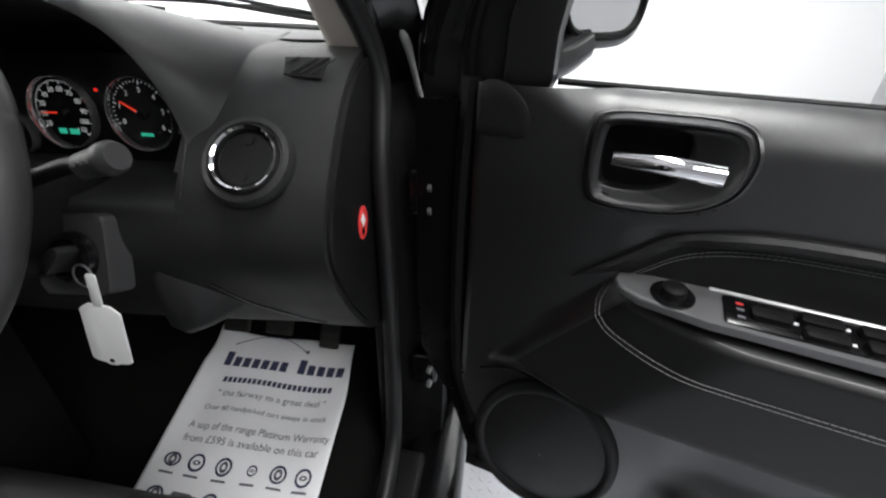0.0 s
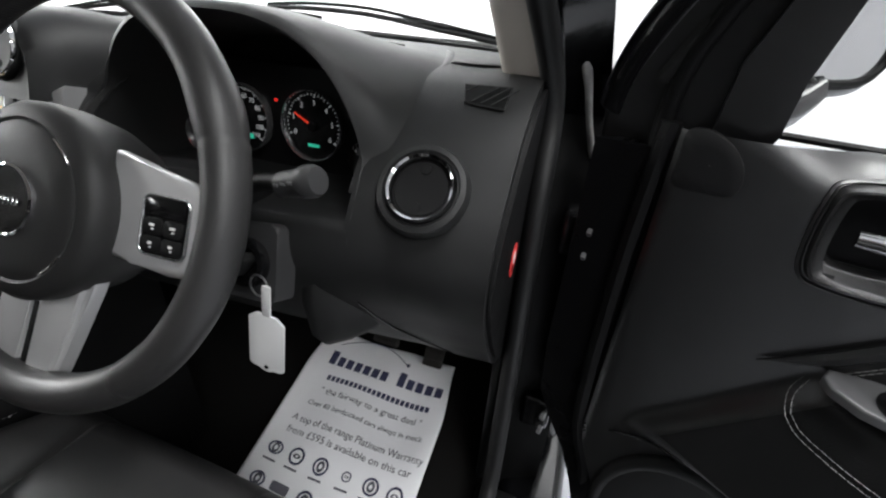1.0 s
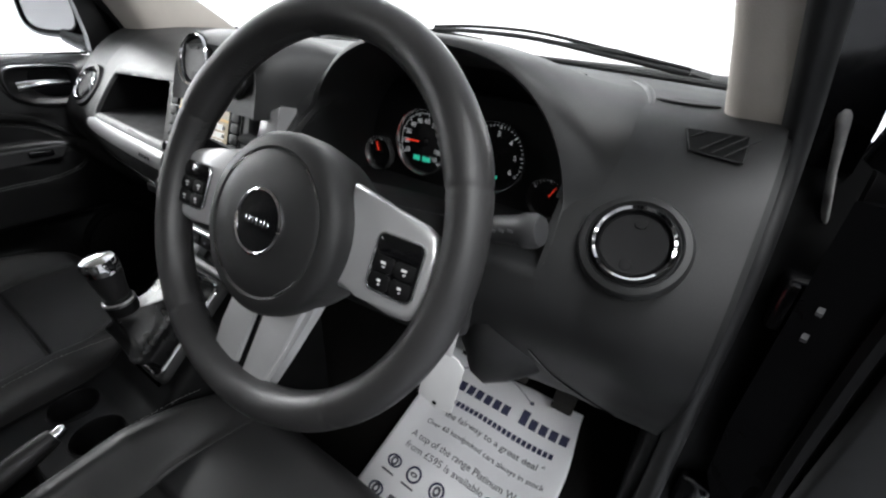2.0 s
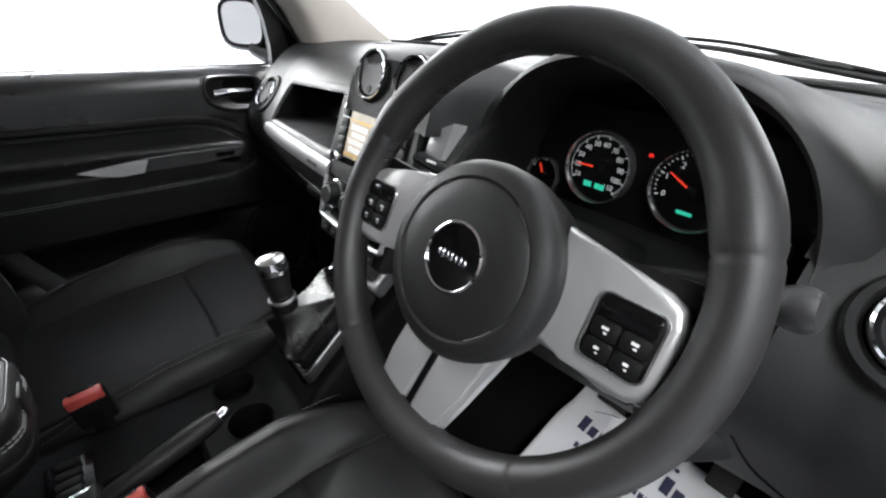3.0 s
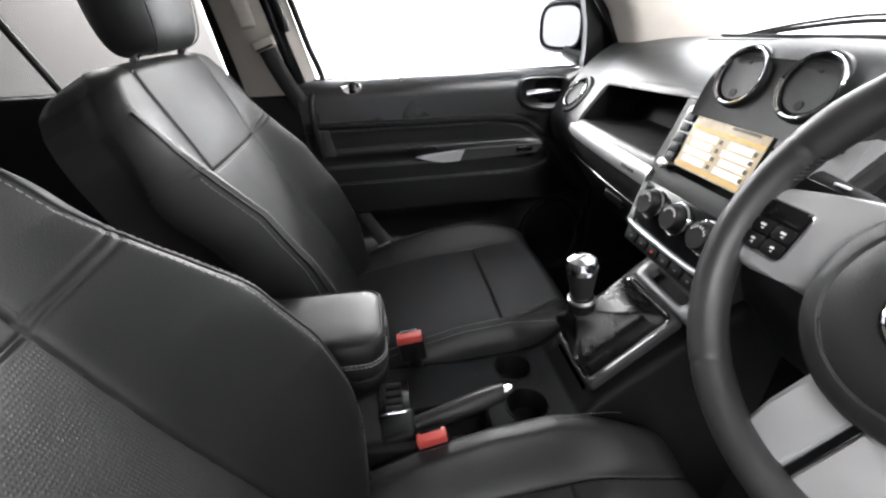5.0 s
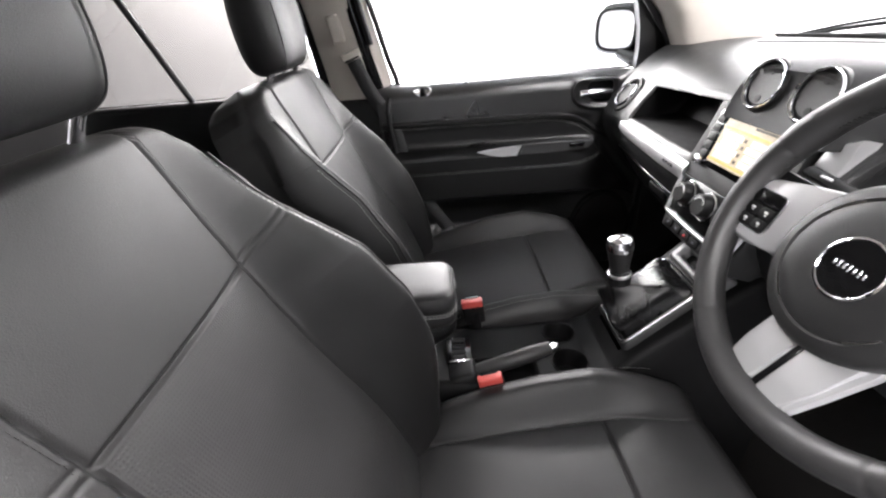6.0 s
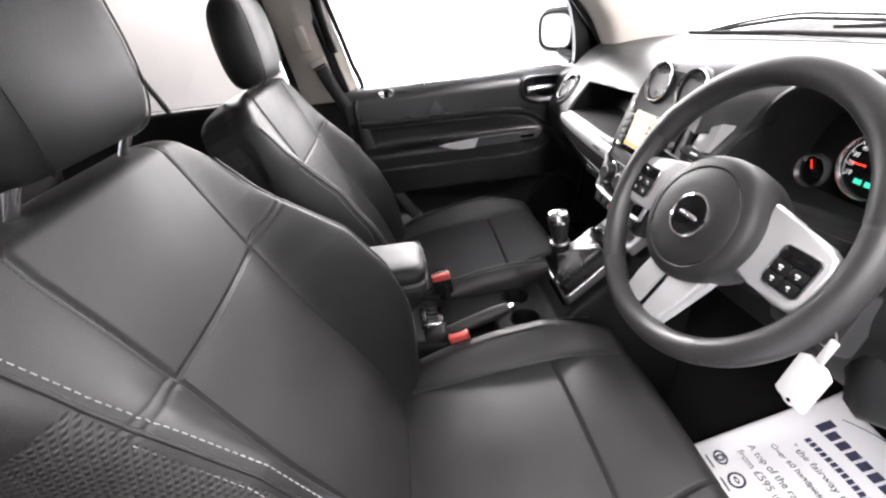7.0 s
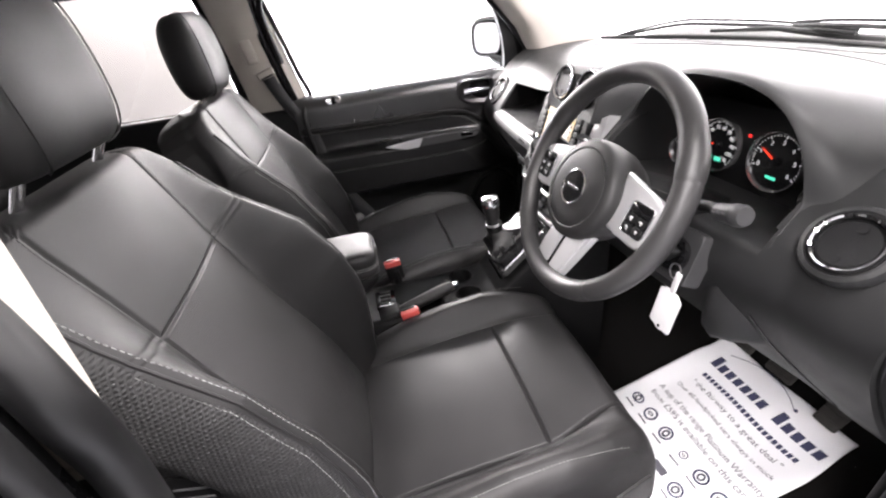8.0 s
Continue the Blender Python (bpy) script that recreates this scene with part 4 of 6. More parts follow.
def dial(thing, x, z, r, name, numerals, sweep, needle, y=0.810):
    m = basis((x, y, z), (1, 0, 0), (0, 0.10, 0.995))
    body = part(name, lathe([(r, 0), (r, 0.004), (0.0005, 0.004)], m, 48), M_GLOSS, thing, "black dial with chrome rim")
    part("dial_ring", lathe([(r * 0.99, 0.003), (r * 1.0, 0.011), (r * 1.025, 0.013), (r * 1.055, 0.009), (r * 1.065, 0.0), (r * 0.99, 0.0)], m, 56, closed=True), M_RING, body, "chrome dial ring")
    n = len(numerals)
    tick = bmesh.new()
    for k in range((n - 1) * 5 + 1):
        a = radians(sweep[0] + (sweep[1] - sweep[0]) * k / max(1, (n - 1) * 5))
        big = k % 5 == 0
        rr = r * (0.87 if big else 0.90)
        rbox(r * (0.10 if big else 0.05), r * (0.030 if big else 0.018), 0.0004, m @ Matrix.Translation((rr * math.cos(a), rr * math.sin(a), 0.0044)) @ pose(0, 0, 0, 0, 0, math.degrees(a)), 0, bm=tick)
    part("dial_ticks", tick, M_DIALINK, body)
    for k, word in enumerate(numerals):
        if not word:
            continue
        a = radians(sweep[0] + (sweep[1] - sweep[0]) * k / (n - 1))
        s = r * 0.21
        part("numeral", lettering(word, s, m @ Matrix.Translation((r * 0.68 * math.cos(a) - s * 0.28 * len(word), r * 0.68 * math.sin(a) - s * 0.35, 0.0042)), 0.0002), M_DIALINK, body)
    a = radians(needle)
    tip = [(0, -r * 0.028), (r * 0.70, -r * 0.012), (r * 0.70, r * 0.012), (0, r * 0.028)]
    part("needle", slab(tip, 0.0015, m @ pose(0, 0, 0, 0, 0, needle) @ Matrix.Translation((0, 0, 0.006)), 0), M_NEEDLE, body, "red needle")
    part("needle_cap", lathe([(r * 0.15, 0.004), (r * 0.14, 0.009), (0.0005, 0.010)], m, 20), M_GLOSS, body)
    return body, m


def dials(thing):
    body, m = dial(thing, 0.300, 1.122, 0.0478, "speedometer", ["10", "20", "30", "40", "50", "60", "70", "80", "90", "100", "110"], (210, -45), 182)
    for x, w in ((-0.011, 0.012), (0.008, 0.015)):
        part("display", rbox(w, 0.0075, 0.0008, m @ Matrix.Translation((x, -0.026, 0.0046)), 0), M_LCD, body, "green trip display")
    body, m = dial(thing, 0.425, 1.126, 0.0482, "rev_counter", ["0", "1", "2", "3", "4", "5", "6"], (200, -30), 152)
    part("display", rbox(0.019, 0.0045, 0.0008, m @ Matrix.Translation((0.0, -0.028, 0.0046)), 0), M_LCD, body, "green odometer display")
    for x, z, nd in ((0.209, 1.086, 115), (0.513, 1.088, 60)):
        body, m = dial(thing, x, z, 0.0270, "small_gauge", ["", "", ""], (150, 30), nd)
    for x, z in ((0.372, 1.165),):
        part("warning_lamp", rbox(0.0055, 0.003, 0.0042, pose(x - 0.004, 0.802, z - 0.008), 0.001, 1), M_WARN, thing, "lit red warning lamp")
    part("dial_plate", rbox(0.37, 0.006, 0.17, pose(0.365, 0.818, 1.12), 0.004), M_DASH2, thing)


dashboard()


# ---- centre stack ----
def centre_stack():
    thing = root("centre_stack", (-0.018, 0.68, 0.86), "centre stack with lit navigation screen, vents and heater knobs", "centre stack")
    m = basis((-0.018, 0.632, 1.10), (1, 0, 0), (0, 0.316, 0.949))
    outline = [(-0.122, 0.075), (0.122, 0.075), (0.124, -0.03), (0.116, -0.12), (0.104, -0.185), (-0.104, -0.185), (-0.116, -0.12), (-0.124, -0.03)]
    part("stack_body", slab(outline, 0.125, m @ Matrix.Translation((0, 0, -0.12)), 0.008, 4), M_DASH, thing)
    # vent pod
    rows = []
    for y, w, z in ((0.655, 0.098, 1.228), (0.650, 0.112, 1.238), (0.662, 0.121, 1.249), (0.70, 0.130, 1.257), (0.76, 0.137, 1.256), (0.86, 0.15, 1.235), (0.95, 0.16, 1.20)):
        row = []
        for i in range(31):
            a = math.pi * (1 - i / 30)
            c, s = math.cos(a), math.sin(a)
            zz = 1.15 + (z - 1.15) * abs(s) ** 0.5
            row.append(V(0.012 + w * abs(c) ** 0.5 * (1 if c > 0 else -1), y + 0.30 * (zz - 1.21) * (1 if y < 0.70 else 0.3), zz))
        rows.append(row)
    bm = grid(rows)
    bm.verts.ensure_lookup_table()
    bm.faces.new([v for v in bm.verts[:31]])
    part("vent_pod", bm, M_DASH, thing, angle=60)
    for x in (-0.042, 0.066):
        round_vent(thing, (x, 0.655, 1.211), (0, -0.945, 0.326), 0.0385, rim=0.30)
    # screen
    z0 = 0.0052
    bez = part("screen_bezel", slab(rrect(0.205, 0.104, 0.006), 0.006, m @ Matrix.Translation((0, 0.010, z0 - 0.004)), 0.002), M_GLOSS, thing, "gloss black screen surround")
    scr = part("screen", rbox(0.142, 0.086, 0.002, m @ Matrix.Translation((0.0, 0.012, z0 + 0.0018)), 0.0005, 1), M_SCREEN, bez, "lit navigation screen")
    part("screen_bar", rbox(0.142, 0.0045, 0.0008, m @ Matrix.Translation((0.0, 0.034, z0 + 0.0032)), 0), M_ORANGE, scr)
    part("screen_bar", rbox(0.142, 0.0045, 0.0008, m @ Matrix.Translation((0.0, -0.025, z0 + 0.0032)), 0), M_ORANGE, scr)
    for i in range(2):
        for j in range(4):
            w = (0.052, 0.044, 0.056, 0.048)[(i + j) % 4]
            part("screen_tile", rbox(w, 0.010, 0.0008, m @ Matrix.Translation((-0.036 + 0.072 * i, 0.023 - 0.0125 * j, z0 + 0.0033)), 0), M_TILE, scr)
            part("screen_mark", rbox(0.006, 0.006, 0.0008, m @ Matrix.Translation((-0.002 + 0.064 * i, 0.023 - 0.0125 * j, z0 + 0.0036)), 0), M_DARKINK, scr)
    part("screen_mark", rbox(0.05, 0.004, 0.0008, m @ Matrix.Translation((0.03, 0.046, z0 + 0.0036)), 0), M_DARKINK, scr)
    for sx in (-1, 1):
        for j in range(5):
            part("screen_button", slab(rrect(0.018, 0.014, 0.002), 0.003, m @ Matrix.Translation((sx * 0.0885, 0.044 - 0.0165 * j, z0 + 0.0012)), 0.001), M_DASH, bez)
        k = m @ Matrix.Translation((sx * 0.0885, -0.036, z0))
        part("tuning_knob", lathe([(0.009, 0), (0.009, 0.012), (0.0075, 0.014), (0.0005, 0.0142)], k, 24), M_CHROME, bez, "small chrome tuning knob")
    tc = [V(0.116, 0.652, 1.153), V(0.154, 0.660, 1.171), V(0.147, 0.645, 1.120), V(0.106, 0.640, 1.109)]
    tm_ = basis(sum(tc, V(0, 0, 0)) / 4, tc[1] - tc[0], tc[0] - tc[3])
    inv = tm_.inverted()
    part("side_trim", slab([tuple((inv @ c).xy) for c in tc], 0.030, tm_ @ Matrix.Translation((0, 0, -0.030)), 0.002), M_SILVER, thing, "satin silver side trim")
    # heater panel
    hp = part("heater_panel", slab([(-0.108, 0.034), (0.108, 0.034), (0.104, -0.028), (0.086, -0.044), (-0.086, -0.044), (-0.104, -0.028)], 0.008, m @ Matrix.Translation((0, -0.105, 0.001)), 0.003), M_GLOSS, thing, "gloss black heater panel")
    for x in (-0.066, 0.0, 0.066):
        k = m @ Matrix.Translation((x, -0.102, 0.0085))
        kn = part("heater_knob", lathe([(0.0255, -0.002), (0.0255, 0.004), (0.0215, 0.006), (0.0205, 0.018), (0.018, 0.021), (0.0005, 0.0205)], k, 32), M_DASH2, hp)
        part("knob_ring", lathe([(0.0215, 0.004), (0.0245, 0.006), (0.0265, 0.004), (0.0265, 0.0), (0.0215, 0.0)], k, 32, closed=True), M_CHROME, kn, "chrome knob ring")
        for q in range(7):
            a = radians(30 + 20 * q)
            part("knob_mark", rbox(0.0016, 0.004, 0.0005, k @ Matrix.Translation((0.0145 * math.cos(a), 0.0145 * math.sin(a), 0.0212)), 0), M_WHITE, kn)
    ed = [m @ V(x, y, 0.009) for x, y in ((-0.110, -0.078), (-0.104, -0.134), (-0.084, -0.152), (0.084, -0.152), (0.104, -0.134), (0.110, -0.078))]
    part("heater_trim", tube(curve(ed, 6), 0.0045, 10), M_SILVER, thing, "satin silver heater trim")
    for k in range(6):
        sw = part("rocker_switch", slab(rrect(0.026, 0.017, 0.003), 0.007, m @ Matrix.Translation((-0.078 + 0.0312 * k, -0.170, 0.002)), 0.002), M_DASH2, thing)
        part("switch_mark", rbox(0.006, 0.0035, 0.0006, m @ Matrix.Translation((-0.078 + 0.0312 * k, -0.170, 0.0094)), 0), M_STICK if k == 2 else M_INK2, sw)


centre_stack()


# ---- doors ----
def arm_front(z):
    """Where the armrest begins along the door, at height z."""
    return 0.098 + (z - 0.719) / 1.247


def door_w(u, z):
    """How far the door's inner panel stands into the car, u along the door from its hinges, z height."""
    lift = 0.046 * (1 - smooth(u, 0.108, 0.225))
    q = min(1.0, max(0.0, (z - 1.096 - lift) / 0.0525))
    w = 0.050 - 0.058 * (1 - math.sqrt(max(0.0, 1 - q * q)))
    arm = smooth(z, 0.728, 0.775) * (1 - smooth(z, 0.918, 0.938))
    w += (0.022 * smooth(u - arm_front(z), -0.006, 0.020) + 0.048 * smooth(u - arm_front(z), 0.0, 0.16)) * arm
    w -= 0.010 * smooth(z, 0.930, 0.950) * (1 - smooth(z, 0.995, 1.018)) * smooth(u, 0.26, 0.34)
    w -= 0.016 * smooth(z, 0.60, 0.64) * (1 - smooth(z, 0.70, 0.74)) * smooth(u, 0.38, 0.46)
    w += 0.022 * (1 - smooth(z, 0.575, 0.615)) * smooth(u, 0.38, 0.46)
    w += 0.020 * math.exp(-(((u - 0.225) / 0.13) ** 2 + ((z - 0.585) / 0.15) ** 2) ** 2)
    w -= 0.020 * smooth(0.078 - u, 0.0, 0.03)
    return w


def car_door(side, zoff, label, to_world, open_):
    """side: which fittings; to_world maps (u, w, z) to the car's space."""
    def W(u, w, z):
        return V(*to_world(u, w, z + zoff))

    def lie(u, z, off=0.0):
        return W(u, door_w(u, z) + off, z)

    def run(pts, off, n=12):
        return [lie(p.x, p.y, off) for p in curve([V(u, z, 0) for u, z in pts], n)]

    thing = root("front_door", tuple(W(0.02, -0.03, 0.48)), label, "car door", group="front doors")
    zs = np.concatenate((np.linspace(0.50, 1.092, 84), 1.096 + 0.0520 * np.sin(np.linspace(0.02, math.pi / 2, 24))))
    def front(z):
        return 0.068 + (0.072 * smooth(0.70 - z, 0, 0.20) if open_ else 0.0)
    us = np.linspace(0, 1, 220)
    bm = grid([[lie(front(z) + (1.01 - front(z)) * k, z) for z in zs] for k in us])
    # opening for the handle's basin
    bm.faces.ensure_lookup_table()
    gone = []
    for i in range(len(us) - 1):
        for j in range(len(zs) - 1):
            z = (zs[j] + zs[j + 1]) / 2
            u = front(z) + (1.01 - front(z)) * (us[i] + us[i + 1]) / 2
            if abs((u - 0.283) / 0.073) ** 3 + abs((z - 1.080) / 0.046) ** 3 < 1:
                gone.append(bm.faces[i * (len(zs) - 1) + j])
    bmesh.ops.delete(bm, geom=gone, context="FACES")
    part("inner_panel", bm, M_PANEL, thing, "grained black inner panel", angle=60)
    # painted shell behind it
    sh = bmesh.new()
    sec = [(-0.02, 0.035), (0.0, 0.020), (0.0, -0.055), (0.01, -0.075), (1.03, -0.090), (1.045, -0.07), (1.04, 0.01), (1.01, 0.015)]
    rows = [[W(u + (0.11 * smooth(0.74 - z, 0, 0.25) if u < 0.1 and open_ else 0), w + (0.012 if z < 0.6 else 0), z) for u, w in sec] for z in (0.44, 0.46, 0.50, 0.55, 0.60, 0.65, 0.70, 0.80, 1.0, 1.09, 1.120)]
    part("door_shell", grid(rows, close_v=True, caps=True), M_JAMB, thing, "black painted door shell")
    part("edge_seal", tube(curve([W(0.055, 0.030, 1.15), W(0.05, 0.034, 0.95), W(0.058, 0.034, 0.70), W(0.085, 0.034, 0.60), W(0.135, 0.034, 0.50), W(0.4, 0.034, 0.47), W(0.95, 0.034, 0.47)], 10), 0.012, 8), M_CONSOLE, thing, "rubber door seal")
    # window frame
    lean = lambda z: 0.24 * max(0, z - 1.16)
    fr = [(-0.012, 1.15), (0.004, 1.21), (0.052, 1.29), (0.132, 1.385), (0.24, 1.465), (0.42, 1.525), (0.62, 1.545), (0.90, 1.545), (1.045, 1.50), (1.035, 1.30), (1.0, 1.12)]
    part("window_frame", tube(curve([W(u, -0.01 + lean(z), z) for u, z in fr], 8), 0.026, 10, flat=1.0), M_GLOSS, thing, "black window frame")
    part("frame_seal", tube(curve([W(u + (0.03 if u < 0.5 else -0.03), 0.012 + lean(z), z - 0.02) for u, z in fr[1:-1]], 8), 0.010, 8), M_RUBBER, thing)
    gl = [W(u, -0.015 + lean(z), z) for u, z in ((0.13, 1.14), (0.15, 1.26), (0.22, 1.40), (0.43, 1.51), (0.62, 1.53), (0.90, 1.53), (1.03, 1.49), (1.0, 1.14))]
    bm = bmesh.new()
    bm.faces.new([bm.verts.new(p) for p in gl])
    pane = part("window_pane", bm, M_WINDOW, thing, "clear side window")
    pane.visible_shadow = False
    part("waist_seal", tube([W(u, -0.010, 1.1475) for u in np.linspace(0.15, 1.0, 12)], 0.004, 8), M_RUBBER, thing)
    # mirror sail: black corner piece and its lower cover
    sail = [(-0.02, 1.085), (-0.022, 1.150), (0.010, 1.215), (0.062, 1.30), (0.140, 1.39), (0.22, 1.45), (0.245, 1.43), (0.190, 1.335), (0.166, 1.27), (0.152, 1.20), (0.150, 1.150), (0.120, 1.085)]
    face = [(0.092, 1.085), (0.093, 1.150), (0.098, 1.212), (0.126, 1.283), (0.171, 1.358), (0.229, 1.437)] + sail[6:]
    for name, outline, depth, mat in (("corner_backing", sail, 0.014, M_RUBBER), ("mirror_corner", face, 0.030, M_PANEL)):
        bm = bmesh.new()
        lo = [bm.verts.new(W(u, lean(z), z)) for u, z in outline]
        mid = [bm.verts.new(W(u, depth - 0.004 + lean(z), z)) for u, z in outline]
        cu, cz = sum(u for u, z in outline) / len(outline), sum(z for u, z in outline) / len(outline)
        hi = [bm.verts.new(W(u + 0.03 * (cu - u), depth + lean(z), z + 0.02 * (cz - z))) for u, z in outline]
        n = len(outline)
        for i in range(n):
            for r0, r1 in ((lo, mid), (mid, hi)):
                bm.faces.new((r0[i], r0[(i + 1) % n], r1[(i + 1) % n], r1[i]))
        bm.faces.new(lo)
        bm.faces.new(hi)
        part(name, bm, mat, thing, "black mirror corner piece" if name == "mirror_corner" else "black rubber-lined corner backing")
    lip = [(0.046, 1.10), (0.046, 1.16), (0.056, 1.215), (0.092, 1.288), (0.152, 1.372), (0.222, 1.446)]
    part("corner_seal", tube(curve([W(u, 0.018 + lean(z), z) for u, z in lip], 8), 0.011, 10), M_CONSOLE, thing, "rubber seal lip along the mirror corner")
    tri = [(p.x, p.y) for p in curve([V(0.074, 1.146, 0), V(0.074, 1.118, 0), V(0.075, 1.091, 0), V(0.105, 1.089, 0), V(0.130, 1.091, 0), V(0.137, 1.106, 0), V(0.130, 1.128, 0), V(0.112, 1.145, 0), V(0.090, 1.152, 0)], 5, closed=True)]
    rows = [[lie(0.104 + (u - 0.104) * k, 1.118 + (z - 1.118) * k, o) for u, z in tri] for k, o in ((1.0, -0.003), (0.99, 0.0016), (0.96, 0.0024), (0.5, 0.0024), (0.02, 0.0024))]
    part("tweeter_cover", grid(rows, close_v=True), M_DASH2, thing, "triangular tweeter cover", angle=50)
    # inner handle: bezel, dish, chrome lever
    def loop(k, off, du=0.0):
        pts = []
        for x, y in curve_loop:
            pts.append(lie(0.283 + x * k + du, 1.080 + y * k, 0) + (W(0, off, 0) - W(0, 0, 0)))
        return pts
    curve_loop = [(p.x, p.y) for p in curve([V(-0.072, 0.028, 0), V(-0.058, 0.044, 0), V(0.0, 0.047, 0), V(0.052, 0.045, 0), V(0.069, 0.030, 0), V(0.072, 0.004, 0), V(0.060, -0.024, 0), V(0.020, -0.044, 0), V(-0.044, -0.048, 0), V(-0.068, -0.034, 0)], 6, closed=True)]
    def basin(kx, kz, off):
        return [W(0.283 - 0.020 + x * kx, 0.050 + off, 1.080 + 0.004 + y * kz) for x, y in curve_loop]

    def flat(k, off):
        return [W(0.283 + x * k, 0.050 + off, 1.080 + y * k) for x, y in curve_loop]
    bz = part("handle_bezel", grid([loop(1.16, -0.004), loop(1.15, 0.002), loop(1.11, 0.003), loop(1.08, -0.001), flat(1.05, 0.0015), flat(1.03, 0.0065), flat(0.99, 0.0070), flat(0.95, 0.003), flat(0.88, -0.001),
                                    basin(0.66, 0.78, -0.002), basin(0.63, 0.75, -0.004), basin(0.60, 0.72, -0.016)], close_v=True), M_PANEL, thing, "moulded handle surround", angle=50)
    part("handle_dish", grid([basin(0.62, 0.74, -0.012), basin(0.58, 0.69, -0.026), basin(0.45, 0.5, -0.030), basin(0.02, 0.02, -0.030)], close_v=True), M_DASH2, bz, "dark handle basin", angle=60)
    lev = []
    for t in np.linspace(0, 1, 16):
        u = 0.232 + 0.106 * t
        zc = 1.086 - 0.004 * t + 0.004 * math.sin(t * 3.1)
        h = 0.0075 + 0.0045 * t
        o = 0.010 + 0.010 * math.sin(t * 3.14)
        lev.append([lie(0.29, 1.08, 0) - lie(0.29, 1.08, 0) + W(u, 0.055 + o + b, zc + a) for a, b in ((h, -0.003), (h * 0.7, 0.004), (0, 0.0065), (-h * 0.7, 0.004), (-h, -0.003), (0, -0.006))])
    part("door_lever", grid(lev, close_v=True, caps=True), M_CHROME, bz, "chrome door lever", angle=50)
    # padded arch over the armrest, with its stitching
    arc = [(0.215, 0.925), (0.262, 0.955), (0.315, 0.995), (0.37, 1.014), (0.45, 1.022), (0.65, 1.024), (1.0, 1.030)]
    a3 = run(arc, 0.004)
    part("pad_edge", tube(a3, [0.001 + 0.008 * smooth(i, 0, 16) for i in range(len(a3))], 8), M_DOORSKIN, thing, "padded leather edge")
    for dz in (0.016, 0.021):
        part("stitching", stitches(run([(u + 0.012, z - dz) for u, z in arc[1:]], 0.0035), 0.005, 0.0012, 0.0004), M_THREAD, thing, "pale grey twin stitching")
    pad = [[lie(u, z, 0.002) for z in np.linspace(0.944, lerp_table(u, [(0.27, 0.950), (0.32, 0.99), (0.37, 1.008), (0.45, 1.016), (1.0, 1.022)]), 10)] for u in np.linspace(0.27, 1.0, 50)]
    part("door_pad", grid(pad), M_DOORSKIN, thing, "black leather door pad")
    # armrest skin and its stitching
    arm = [[lie(arm_front(z) + 0.022 + (0.978 - arm_front(z)) * k, z, 0.0005 + 0.0015 * smooth(k, 0.0, 0.03)) for z in np.linspace(0.772, 0.934, 30)] for k in np.linspace(0, 1, 70)]
    part("armrest", grid(arm), M_DOORSKIN, thing, "leather-trimmed armrest", angle=70)
    for dz in (0.0, 0.006):
        ln = run([(0.262 - dz * 0.9, 0.926), (0.256 - dz * 0.8, 0.906 - dz * 0.4), (0.262 - dz * 0.4, 0.890 - dz), (0.285, 0.878 - dz), (0.36, 0.872 - dz), (0.55, 0.870 - dz), (1.0, 0.872 - dz)], 0.0032, 16)
        part("stitching", stitches(ln, 0.006, 0.0014, 0.0005), M_THREAD, thing, "pale grey twin stitching")
    # joint below the armrest
    part("panel_joint", tube(run([(0.105, 0.712), (0.18, 0.742), (0.3, 0.744), (0.5, 0.744), (1.0, 0.748)], 0.001), 0.002, 6), M_GLOSS, thing)
    # speaker
    def ell(k, off):
        return [lie(0.225 + 0.112 * k * math.cos(a), 0.588 + 0.142 * k * math.sin(a), 0) + W(0, off, 0) - W(0, 0, 0) for a in np.linspace(0, 2 * math.pi, 48, endpoint=False)]
    spk = part("speaker_ring", grid([ell(1.06, -0.006), ell(1.05, 0.004), ell(1.0, 0.012), ell(0.92, 0.010), ell(0.88, 0.002)], close_v=True), M_DASH2, thing, "oval speaker surround", angle=70)
    part("speaker_grille", grid([ell(0.89, 0.003), ell(0.6, 0.005), ell(0.2, 0.006), ell(0.02, 0.006)], close_v=True), M_RUBBER, spk, "dark speaker grille")
    # hinges and check strap
    for z in (0.62, 0.98):
        part("hinge", rbox(0.05, 0.045, 0.07, Matrix.Translation(W(-0.022, 0.0, z)), 0.008), M_PAINT, thing)
        for d in (-0.018, 0.018):
            part("hinge_bolt", lathe([(0.008, 0), (0.008, 0.006), (0.0005, 0.007)], basis(W(0.004, 0.03, z + d), tuple(W(0, 1, z) - W(0, 0, z)), (0, 0, 1)), 6), M_SATIN, thing)
    # outside mirror
    def mir(u, w, z):
        # turned inwards by 32 degrees about the housing's middle
        a, b_ = u - 0.21, w + 0.185
        return W(0.140 + a * 0.848 - b_ * 0.530, -0.125 + a * 0.530 + b_ * 0.848, z - 0.006)
    rows = []
    for uu, k in ((0.255, 0.80), (0.246, 0.96), (0.225, 1.0), (0.19, 0.96), (0.15, 0.78), (0.125, 0.45)):
        rows.append([mir(uu, -0.185 + 0.105 * k * (abs(math.cos(a)) ** 0.6) * (1 if math.cos(a) > 0 else -1), 1.262 + 0.082 * k * (abs(math.sin(a)) ** 0.6) * (1 if math.sin(a) > 0 else -1)) for a in np.linspace(0, 2 * math.pi, 40, endpoint=False)])
    hs = part("mirror_housing", grid(rows, close_v=True, caps=True), M_GLOSS, thing, "black door mirror housing", angle=60)
